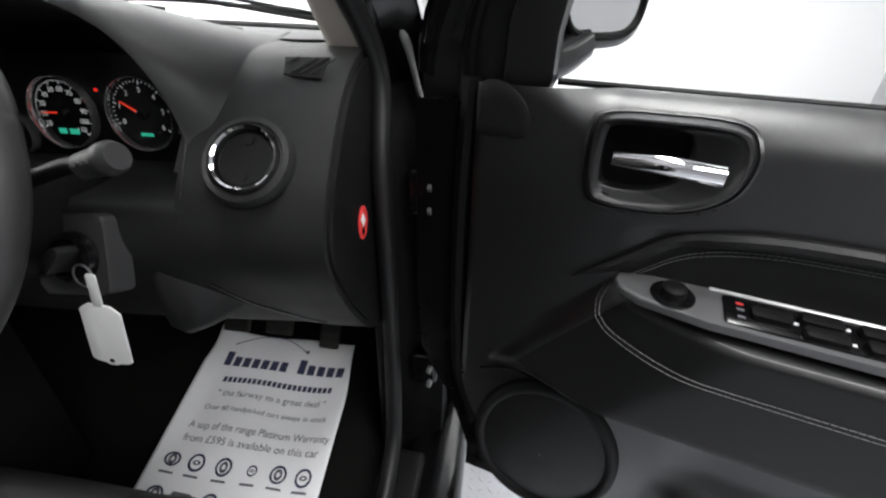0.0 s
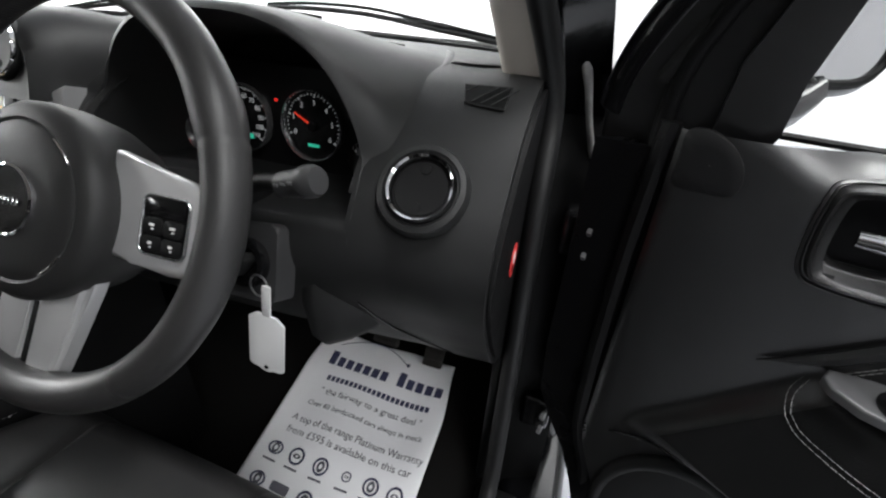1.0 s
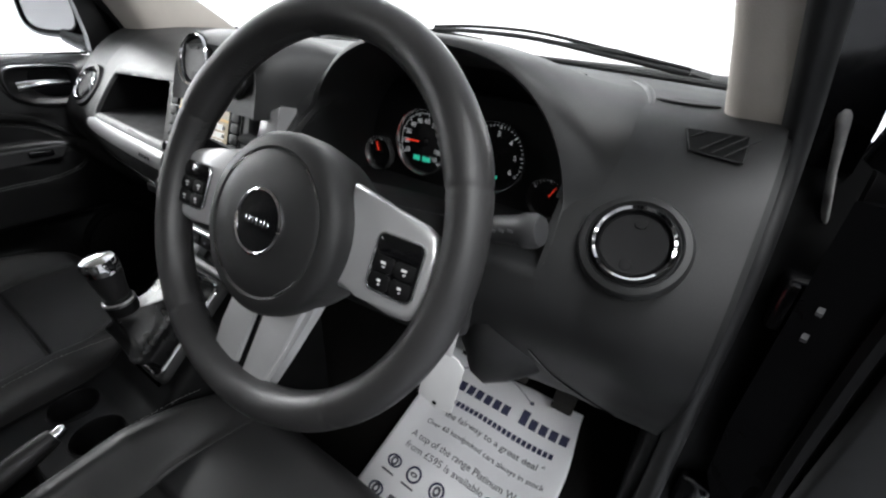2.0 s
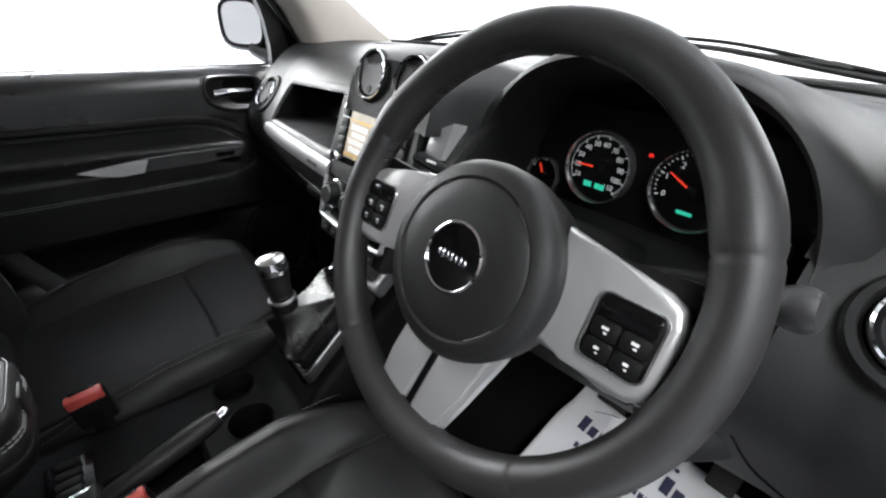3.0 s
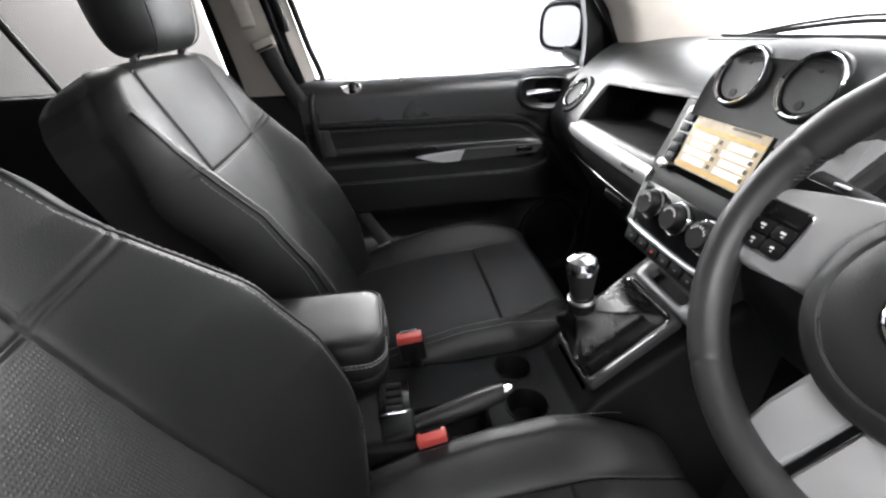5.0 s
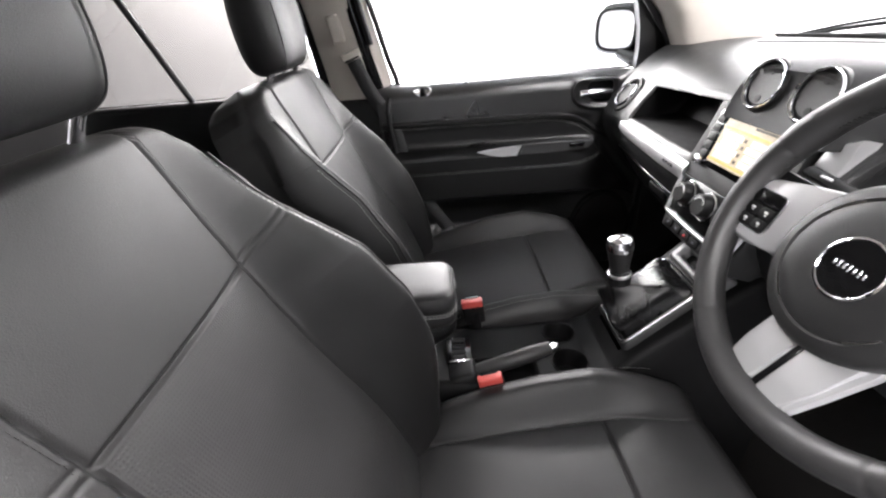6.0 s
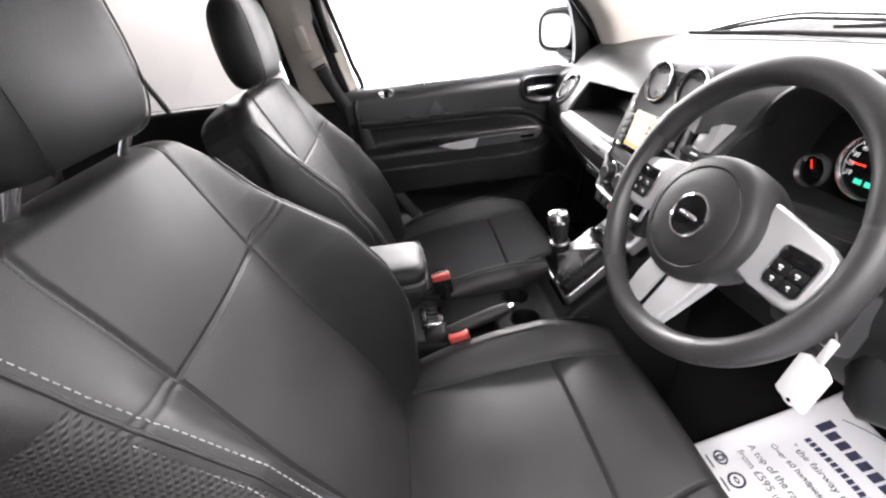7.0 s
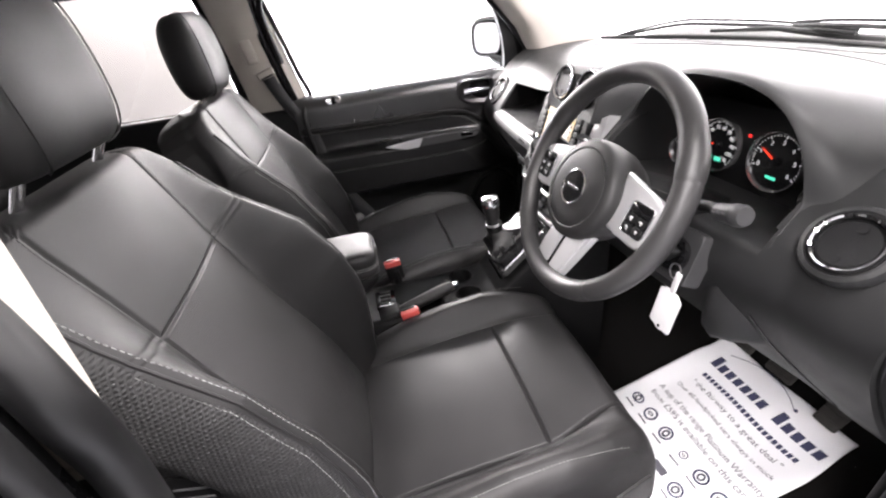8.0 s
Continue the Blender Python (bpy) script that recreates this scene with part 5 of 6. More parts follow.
    gls = [mir(0.2565, -0.185 + 0.096 * (abs(math.cos(a)) ** 0.6) * (1 if math.cos(a) > 0 else -1) * 0.80, 1.262 + 0.074 * 0.86 * (abs(math.sin(a)) ** 0.6) * (1 if math.sin(a) > 0 else -1)) for a in np.linspace(0, 2 * math.pi, 40, endpoint=False)]
    bm = bmesh.new()
    bm.faces.new([bm.verts.new(p) for p in gls])
    part("mirror_glass", bm, M_CHROME, hs, "silvered mirror glass")
    part("mirror_rim", tube(gls, 0.0055, 8, closed=True), M_CONSOLE, hs, "black mirror rim")
    part("mirror_arm", tube([W(0.12, -0.01, 1.165), W(0.14, -0.05, 1.172), W(0.155, -0.09, 1.185)], [0.03, 0.026, 0.024], 10), M_GLOSS, thing)
    if side == "passenger":
        # lock pin in its cup, silver pull insert
        part("lock_cup", lathe([(0.030, -0.002), (0.027, 0.003), (0.020, -0.001), (0.0005, -0.002)], basis(lie(0.855, 1.128, 0.006), (0, 1, 0), (-0.45, 0, 1)), 28, sy=0.62), M_CHROME, thing, "chrome lock cup")
        part("lock_pin", rbox(0.010, 0.014, 0.020, Matrix.Translation(lie(0.855, 1.130, 0.010)), 0.004), M_DASH2, thing)
        ins = [(0.300, 0.944), (0.40, 0.947), (0.55, 0.946), (0.655, 0.937), (0.688, 0.933), (0.610, 0.914), (0.40, 0.916), (0.315, 0.922)]
        bm = bmesh.new()
        lo = [bm.verts.new(W(u, 0.108, z)) for u, z in ins]
        hi = [bm.verts.new(W(u, 0.125, z)) for u, z in ins]
        for i in range(8):
            bm.faces.new((lo[i], lo[(i + 1) % 8], hi[(i + 1) % 8], hi[i]))
        bm.faces.new(hi)
        part("pull_insert", bm, M_STALK, thing)
        si = [(0.540, 0.9475), (0.60, 0.943), (0.655, 0.9385), (0.689, 0.934), (0.645, 0.920), (0.606, 0.9125), (0.556, 0.914)]
        bm = bmesh.new()
        lo = [bm.verts.new(W(u, 0.12, z)) for u, z in si]
        hi = [bm.verts.new(W(u, 0.1275, z)) for u, z in si]
        for i in range(7):
            bm.faces.new((lo[i], lo[(i + 1) % 7], hi[(i + 1) % 7], hi[i]))
        bm.faces.new(hi)
        part("pull_trim", bm, M_SILVER, thing, "satin silver pull trim")
        part("window_switch", rbox(0.012, 0.05, 0.014, Matrix.Translation(W(0.355, 0.126, 0.936)), 0.003), M_GLOSS, thing)
        part("pull_rail", tube([W(u, 0.125, 0.9485 - 0.004 * smooth(u, 0.52, 0.60)) for u in np.linspace(0.30, 0.56, 10)], 0.0026, 6), M_SATIN, thing, "bright upper edge of the pull")
    else:
        # switch panel along the armrest top
        ex = (W(0.5, 0.08, 0.93) - W(0.3, 0.08, 0.93)).normalized()
        ey = (W(0.3, 0.02, 0.936) - W(0.3, 0.10, 0.928)).normalized()
        m = basis(W(0.265, 0.079, 0.9365), ex, ey)
        out = [(0.0, 0.010), (0.004, 0.024), (0.04, 0.030), (0.10, 0.031), (0.34, 0.031), (0.345, -0.030), (0.30, -0.033), (0.10, -0.030), (0.03, -0.019), (0.006, -0.004)]
        pn = part("switch_panel", slab(out, 0.010, m, 0.003, 3), M_SATIN, thing, "satin grey switch panel")
        part("panel_edge", tube([m @ V(x, 0.0305, 0.0095) for x in (0.10, 0.2, 0.3, 0.34)], 0.0028, 8), M_SILVER, pn, "bright edge of the switch panel")
        mk = m @ Matrix.Translation((0.062, 0.001, 0.010))
        part("mirror_switch_base", lathe([(0.0235, 0), (0.0235, 0.002), (0.018, 0.003), (0.0005, 0.002)], mk, 30), M_GLOSS, pn)
        part("mirror_switch", lathe([(0.014, 0.002), (0.013, 0.012), (0.009, 0.014), (0.0005, 0.013)], mk, 24), M_DASH2, pn, "round mirror adjuster")
        part("switch_plate", slab(rrect(0.200, 0.048, 0.005, cx=0.212, cy=0.0), 0.002, m @ Matrix.Translation((0, 0, 0.0095)), 0.0008), M_GLOSS, pn)
        for kx, ky in ((0.155, 0.0), (0.200, 0.010), (0.200, -0.012), (0.250, 0.010), (0.250, -0.012)):
            sw = part("window_switch", slab(rrect(0.036, 0.017, 0.003, cx=kx, cy=ky), 0.006, m @ Matrix.Translation((0, 0, 0.0112)), 0.002), M_DASH2, pn)
            part("switch_mark", rbox(0.005, 0.004, 0.0006, m @ Matrix.Translation((kx + 0.022, ky, 0.0122)), 0), M_WHITE, pn)
        for ky in (0.012, 0.002, -0.010):
            part("switch_mark", rbox(0.007, 0.004, 0.0006, m @ Matrix.Translation((0.128, ky, 0.0122)), 0), M_STICK if ky > 0.01 else M_INK2, pn)
    return thing


DU, DW = V(0.958, -0.287, 0), V(-0.287, -0.958, 0)
car_door("driver", 0.045, "open driver's door with black leather pad and switch panel",
         lambda u, w, z: (0.84 + u * 0.958 - w * 0.287, 0.85 - u * 0.287 - w * 0.958, z), True)
car_door("passenger", 0.0, "closed passenger door with black panel and silver pull",
         lambda u, w, z: (-0.83 + w, 0.92 - u, z), False)


# ---- body shell ----
def car_body():
    thing = root("vehicle_body", (0, 0.2, 0.30), "black painted car body with beige pillar trims", "car body")
    # floor pan with carpet, rising to the toe board
    prof = [(-1.75, 0.44), (-0.5, 0.40), (0.55, 0.385), (0.66, 0.395), (0.80, 0.445), (1.00, 0.525), (1.14, 0.63), (1.30, 0.82), (1.38, 1.17)]
    p3 = curve([V(0, y, z) for y, z in prof], 5)
    part("carpet", grid([[V(x, p.y, p.z) for p in p3] for x in np.linspace(-0.80, 0.775, 40)]), M_CARPET, thing, "black carpet floor")
    part("underbody", rbox(1.60, 3.2, 0.06, pose(0, -0.3, 0.31), 0.02), M_RUBBER, thing)
    for sx in (-1, 1):
        # sill with its step trim
        part("sill", rbox(0.13, 2.3, 0.16, pose(sx * 0.845, -0.1, 0.37), 0.03, 4), M_PAINT, thing, "gloss black door sill")
        part("sill_trim", rbox(0.085, 1.05, 0.028, pose(sx * 0.785, 0.28, 0.452), 0.010, 3), M_DASH2, thing, "black plastic sill cover")
        # front hinge pillar
        rows = []
        for z, y0, y1 in ((0.30, 0.83, 1.05), (0.55, 0.845, 1.05), (0.9, 0.85, 1.06), (1.06, 0.865, 1.10), (1.10, 0.888, 1.11), (1.15, 0.908, 1.12)):
            rows.append([V(sx * x, y, z) for x, y in ((0.752, y0), (0.80, y0 + 0.006), (0.852, y0 + 0.03), (0.858, y1), (0.752, y1))])
        rows.append([V(sx * x, y, z) for x, y, z in ((0.752, 0.912, 1.17), (0.80, 0.918, 1.205), (0.852, 0.938, 1.205), (0.858, 1.12, 0.95), (0.752, 1.12, 0.95))])
        part("hinge_pillar", grid(rows, close_v=True, caps=True), M_CONSOLE, thing, "black painted hinge pillar")
        part("kick_panel", rbox(0.02, 0.30, 0.36, pose(sx * 0.742, 0.97, 0.61), 0.008), M_DASH2, thing)
        # screen pillar: beige inner trim, black outer skin
        secs = [(1.17, 0.738, 0.80, 0.676, 0.87, 0.700, 1.19), (1.22, 0.736, 0.785, 0.670, 0.85, 0.700, 1.135), (1.30, 0.722, 0.735, 0.655, 0.80, 0.690, 1.010), (1.40, 0.700, 0.640, 0.632, 0.70, 0.668, 0.870), (1.50, 0.668, 0.525, 0.600, 0.575, 0.636, 0.720), (1.60, 0.62, 0.40, 0.56, 0.43, 0.59, 0.57)]
        rows, outer = [], []
        for z, xo, yr, xi, ym, xf, yf in secs:
            yr, ym = yr + (0.052 if sx < 0 else 0.066), ym + 0.030
            xi += 0.006 if sx > 0 else 0.0
            ctl = [V(sx * xo, yr, z), V(sx * (xo - 0.030), yr + 0.008, z), V(sx * xi, ym, z), V(sx * (xi + 0.008), ym + 0.45 * (yf - ym), z), V(sx * xf, yf, z)]
            rows.append(curve(ctl, 5))
            jamb = (0.034, 0.046) if sx < 0 else (0.078, 0.082)
            outer.append([V(sx * (xo + 0.006), yr - 0.002, z), V(sx * (xo + 0.022), yr + 0.040, z), V(sx * (xo + jamb[0]), yr + 0.050, z), V(sx * (xo + jamb[1]), yr + 0.115, z), V(sx * (xf + 0.025), yf + 0.02, z), V(sx * (xf + 0.002), yf, z), V(sx * (xo - 0.005), yr + 0.02, z)])
        part("pillar_trim", grid(rows), M_BEIGE, thing, "beige screen pillar trim", angle=60)
        part("screen_pillar", grid(outer, close_v=True, caps=True), M_PAINT, thing, "gloss black screen pillar", angle=60)
        if sx > 0:
            # the gloss paint's pale reflection, modelled as a thin solid strip
            bead = [(0.815, 0.910, 1.095, 0.004), (0.811, 0.908, 1.119, 0.0065), (0.797, 0.902, 1.17, 0.006), (0.788, 0.897, 1.21, 0.0075), (0.781, 0.892, 1.234, 0.0105), (0.778, 0.888, 1.247, 0.009), (0.773, 0.878, 1.265, 0.0055),
                    (0.764, 0.846, 1.31, 0.005), (0.742, 0.752, 1.40, 0.0045), (0.712, 0.640, 1.50, 0.004)]
            path = curve([V(x, y, z) for x, y, z, _ in bead], 6)
            rad = [float(np.interp(p.z, [q[2] for q in bead], [0.72 * q[3] for q in bead])) for p in path]
            part("pillar_reflection", tube(path, rad, 10), M_PILLAR_GLEAM, thing, "mottled pale strip for the reflection in the pillar's paint")
        # door opening seal
        path = [(0.772, 0.30, 0.462), (0.772, 0.62, 0.465), (0.770, 0.765, 0.52), (0.765, 0.812, 0.66), (0.762, 0.822, 0.85), (0.758, 0.826, 1.05), (0.750, 0.800, 1.19), (0.728, 0.725, 1.30), (0.702, 0.630, 1.40), (0.670, 0.512, 1.50), (0.645, 0.36, 1.57), (0.64, 0.05, 1.585),
                (0.66, -0.10, 1.55), (0.72, -0.115, 1.42), (0.770, -0.058, 1.27), (0.764, -0.058, 1.19), (0.772, -0.055, 1.08), (0.79, -0.035, 0.80), (0.785, 0.0, 0.56), (0.775, 0.08, 0.465)]
        if sx < 0:
            path[11:16] = [(0.66, 0.0, 1.59), (0.712, -0.105, 1.565), (0.772, -0.090, 1.47), (0.808, -0.064, 1.35), (0.832, -0.042, 1.24), (0.850, -0.020, 1.14)]
        path = [(x, y + (0.0 if z < 1.1 or y < 0.3 else 0.050 if sx < 0 else 0.064), z) for x, y, z in path]
        part("opening_seal", tube(curve([V(sx * x, y, z) for x, y, z in path], 8, closed=True), 0.0155 if sx > 0 else 0.009, 10, closed=True), M_RUBBER, thing, "rubber door opening seal")
        # centre pillar: beige upper trim, dark lower trim
        rows = []
        if sx > 0:
            for z, fl, y0, y1, x in ((1.160, 0.008, -0.066, -0.25, 0.741), (1.185, 0.020, -0.066, -0.255, 0.736), (1.24, 0.034, -0.065, -0.26, 0.729), (1.33, 0.042, -0.065, -0.265, 0.721), (1.50, 0.045, -0.085, -0.29, 0.690), (1.61, 0.045, -0.11, -0.31, 0.650)):
                rows.append([V(q, y, z) for q, y in ((x + fl, y0 + 0.004), (x + 0.003, y0), (x - 0.002, y0 - 0.006), (x - 0.010, y0 - 0.05), (x - 0.010, y1 + 0.05), (x, y1 + 0.012), (x + 0.03, y1))])
        else:
            for z, y0, y1, x in ((1.115, -0.030, -0.250, 0.828), (1.20, -0.046, -0.256, 0.815), (1.35, -0.074, -0.272, 0.785), (1.50, -0.104, -0.290, 0.735), (1.60, -0.118, -0.30, 0.68)):
                rows.append([V(sx * q, y, z) for q, y in ((x + 0.025, y0), (x + 0.004, y0 - 0.016), (x - 0.012, y0 - 0.05), (x - 0.012, y1 + 0.05), (x, y1 + 0.012), (x + 0.03, y1))])
        part("centre_pillar_trim", grid(rows, caps=True), M_BEIGE, thing, "beige centre pillar trim")
        part("centre_pillar_base", rbox(0.07, 0.20 if sx > 0 else 0.27, 0.73 if sx > 0 else 0.68, pose(0.772 if sx > 0 else -0.835, -0.172 if sx > 0 else -0.155, 0.80 if sx > 0 else 0.775), 0.02), M_DASH2, thing)
        rows = []
        for z, y0, y1, x in ((0.45, -0.03, -0.30, 0.86), (1.115, -0.055, -0.27, 0.87), (1.35, -0.10, -0.29, 0.84), (1.60, -0.15, -0.32, 0.76)):
            rows.append([V(sx * q, y, z) for q, y in ((x - 0.04, y0 + 0.004), (x, y0), (x, y1), (x - 0.04, y1 + 0.004))])
        part("centre_pillar", grid(rows, close_v=True, caps=True), M_PAINT, thing)
        if sx > 0:
            # black jamb between the opening seal and the outer skin, with its second seal
            jamb = [(0.62, 0.790, -0.040), (1.08, 0.780, -0.058), (1.19, 0.774, -0.066), (1.30, 0.776, -0.066), (1.42, 0.752, -0.110), (1.58, 0.700, -0.12)]
            part("pillar_jamb", grid([[V(x - 0.012, y - 0.030, z), V(x, y - 0.008, z), V(x + 0.018, y - 0.006, z), V(x + 0.040, y - 0.022, z), V(x + 0.085, y - 0.028, z)] for z, x, y in jamb]), M_JAMB, thing, "black painted pillar jamb", angle=60)
            part("flange_seal", tube(curve([V(x + 0.030, y + 0.004, z) for z, x, y in jamb], 6), 0.009, 10), M_RUBBER, thing, "second rubber door seal")
        # rear door side, its window and the quarter light
        part("rear_side", rbox(0.10, 1.50, 0.72, pose(sx * 0.86, -1.03, 0.785), 0.02), M_DASH2, thing, "black rear door panel")
        part("rear_roof_rail", rbox(0.10, 1.6, 0.10, pose(sx * 0.735, -1.0, 1.585) , 0.03), M_PAINT, thing)
        bm = bmesh.new()
        bm.faces.new([bm.verts.new(V(sx * x, y, z)) for x, y, z in ((0.855, -0.28, 1.14), (0.77, -0.32, 1.55), (0.77, -1.40, 1.55), (0.855, -1.70, 1.14))])
        pane = part("rear_window", bm, M_TINT, thing, "tinted rear side window")
        pane.visible_shadow = False
        part("window_divider", tube([V(sx * 0.85, -0.722, 1.13), V(sx * 0.77, -0.84, 1.56)], 0.011, 8), M_RUBBER, thing)
        part("rear_pillar", tube([V(sx * 0.84, -1.62, 1.13), V(sx * 0.76, -1.36, 1.56)], 0.07, 10), M_BEIGE, thing)
    part("roof_skin", rbox(1.40, 2.50, 0.04, pose(0, -0.67, 1.657), 0.02), M_PAINT, thing, "gloss black roof")
    part("headliner", rbox(1.36, 2.36, 0.03, pose(0, -0.70, 1.615), 0.012), M_HEADLINER, thing, "beige headliner")
    part("screen_header", rbox(1.2, 0.10, 0.05, pose(0, 0.50, 1.62), 0.02), M_HEADLINER, thing)
    # windscreen, cowl and bonnet
    rows = []
    for t in np.linspace(0, 1, 8):
        w_, z_ = 0.735 - 0.135 * t, 1.214 + 0.406 * t
        rows.append([V(w_ * k, (1.375 - 0.22 * k * k) * (1 - t) + (0.66 - 0.10 * k * k) * t, z_) for k in np.linspace(-1, 1, 21)])
    screen_base = rows[0]
    bm = grid(rows)
    pane = part("windscreen", bm, M_WINDOW, thing, "clear windscreen")
    pane.visible_shadow = False
    part("screen_seal", tube([p + V(0, -0.004, 0.004) for p in screen_base], 0.007, 8), M_RUBBER, thing, "black windscreen edge band")
    part("cowl", rbox(1.44, 0.26, 0.04, pose(0, 1.47, 1.188), 0.012), M_CONSOLE, thing, "black windscreen cowl")
    rows = [[V(x, y, z - 0.05 * (x / 0.8) ** 2) for x in np.linspace(-0.80, 0.80, 24)] for y, z in ((1.585, 1.150), (1.60, 1.180), (1.68, 1.178), (1.85, 1.150), (2.15, 1.09), (2.32, 1.03), (2.38, 0.90), (2.40, 0.5))]
    part("bonnet", grid(rows), M_PAINT, thing, "gloss black bonnet", angle=60)
    for sx in (-1, 1):
        part("front_wing", rbox(0.10, 1.45, 0.62, pose(sx * 0.83, 1.66, 0.76), 0.04, 4), M_PAINT, thing, "gloss black front wing")
        part("rear_quarter", rbox(0.08, 0.7, 0.75, pose(sx * 0.84, -2.05, 0.75), 0.03), M_PAINT, thing)
    part("tailgate", rbox(1.6, 0.10, 0.80, pose(0, -2.35, 0.75), 0.03), M_PAINT, thing)
    part("load_bay", rbox(1.58, 0.62, 0.10, pose(0, -2.0, 0.62), 0.02), M_CARPET, thing)
    for sx in (-1, 1):
        for y in (1.55, -1.15):
            tm = basis((sx * 0.80, y, 0.345), (0, 1, 0), (0, 0, 1))
            tyre = part("road_wheel", lathe([(0.22, -0.10), (0.33, -0.10), (0.345, -0.07), (0.345, 0.07), (0.33, 0.10), (0.22, 0.10)], tm, 40, closed=True), M_RUBBER, thing, "black rubber tyre")
            part("rim", lathe([(0.22, -0.09), (0.20, -0.03), (0.06, -0.02), (0.0005, -0.02)], tm, 30), M_SILVER, tyre)
    # rear bench
    part("rear_backrest", rbox(1.30, 0.16, 0.62, pose(0, -1.12, 0.93, -14), 0.05, 4), M_LEATHER, thing, "black leather rear bench back")
    part("rear_cushion", rbox(1.32, 0.52, 0.20, pose(0, -0.86, 0.60, 5), 0.05, 4), M_LEATHER, thing, "black leather rear bench cushion")
    for x in (-0.40, 0.40):
        part("rear_headrest", rbox(0.26, 0.09, 0.15, pose(x, -1.23, 1.30, -10), 0.04, 4), M_LEATHER, thing)


car_body()


# ---- between the seats ----
def console():
    thing = root("centre_console", (0.0, 0.2, 0.42), "black plastic centre console between the seats", "centre console")
    secs = [(-0.30, 0.080, 0.715), (-0.05, 0.082, 0.715), (0.10, 0.090, 0.708), (0.26, 0.100, 0.700), (0.38, 0.104, 0.703), (0.415, 0.100, 0.716), (0.45, 0.096, 0.752), (0.52, 0.098, 0.812), (0.58, 0.102, 0.866), (0.64, 0.106, 0.915), (0.72, 0.11, 0.95)]
    wells = ((0.040, 0.345, 0.036), (-0.052, 0.345, 0.034))
    rows = []
    for y in np.linspace(-0.30, 0.72, 205):
        w, z = lerp_table(y, [(q[0], q[1]) for q in secs]), lerp_table(y, [(q[0], q[2]) for q in secs])
        row = [V(-w - 0.012, y, 0.38), V(-w - 0.006, y, z - 0.06), V(-w, y, z - 0.014), V(-w + 0.005, y, z - 0.004)]
        row += [V(x, y, z) for x in np.linspace(-w + 0.014, w - 0.014, 36)]
        row += [V(w - 0.005, y, z - 0.004), V(w, y, z - 0.014), V(w + 0.006, y, z - 0.06), V(w + 0.012, y, 0.38)]
        rows.append(row)
    bm = grid(rows, close_v=True, caps=True)
    gone = []
    for f in bm.faces:
        c = f.calc_center_median()
        if len(f.verts) == 4 and c.z > 0.68 and (any((c.x - x) ** 2 + (c.y - y) ** 2 < (r * 1.0) ** 2 for x, y, r in wells) or (abs(c.x) < 0.055 and 0.435 < c.y < 0.58)
                                                or (0.018 < c.x < 0.082 and 0.135 < c.y < 0.27)):
            gone.append(f)
    bmesh.ops.delete(bm, geom=gone, context="FACES")
    part("console_body", bm, M_CONSOLE, thing, angle=50)
    # trays and cup wells sunk into the top
    for x, y, r in wells:
        m = pose(x, y, 0.7015)
        part("cup_well", lathe([(r * 1.1, -0.001), (r * 1.08, 0.002), (r, 0.0025), (r * 0.93, -0.002), (r * 0.90, -0.045), (0.001, -0.045)], m, 30, cup=True), M_CONSOLE, thing, "dark cup holder well")
    tr = grid([[V(0.050 + x * k, 0.2025 + y * q, z) for x, y in rrect(2, 2, 0.3)] for k, q, z in ((0.036, 0.072, 0.704), (0.034, 0.070, 0.7055), (0.031, 0.066, 0.702), (0.029, 0.064, 0.665), (0.001, 0.001, 0.665))], close_v=True)
    part("tray", tr, M_CONSOLE, thing, "dark slot for the handbrake")
    # transmission switch cluster behind
    pl = part("switch_plate", rbox(0.075, 0.055, 0.006, pose(-0.005, 0.115, 0.712), 0.002), M_GLOSS, thing)
    for x in (-0.028, -0.010, 0.008, 0.024):
        part("switch", rbox(0.012, 0.03, 0.010, pose(x, 0.115, 0.718), 0.003), M_DASH2, pl)
    part("switch_trim", rbox(0.005, 0.045, 0.012, pose(0.034, 0.115, 0.717), 0.002), M_CHROME, pl)
    # gear lever
    lever = root("gear_lever", (0.0, 0.50, 0.80), "gear lever with chrome-topped knob and black leather gaiter", "gear lever")
    gm = basis((0.001, 0.5075, 0.8085), (1, 0, 0), (0, 0.123, 0.109))
    hw_, hl = 0.062, 0.083
    ring = [gm @ V(x, y, 0.010) for x, y in rrect(2 * hw_, 2 * hl, 0.014)]
    fr = grid([[gm @ V(x, y, h) for x, y in rrect(2 * hw_ + k, 2 * hl + k, 0.014)] for k, h in ((0.020, 0.0), (0.015, 0.010), (0.006, 0.014), (-0.006, 0.012), (-0.012, 0.0))], close_v=True)
    part("gaiter_frame", fr, M_DASH, lever, "dark grey gaiter surround", angle=60)
    for pts in (ring[3:5] + ring[5:8], ring[8:15], ring[15:21], ring[21:] + ring[:3]):
        part("frame_trim", tube([p + gm.to_3x3() @ V(0, 0, 0.004) for p in pts], 0.0040, 8), M_CHROME, lever, "chrome frame edge")
    top = V(-0.006, 0.442, 0.876)
    rows = []
    ring0 = rrect(2 * hw_ - 0.010, 2 * hl - 0.010, 0.012, n=22)
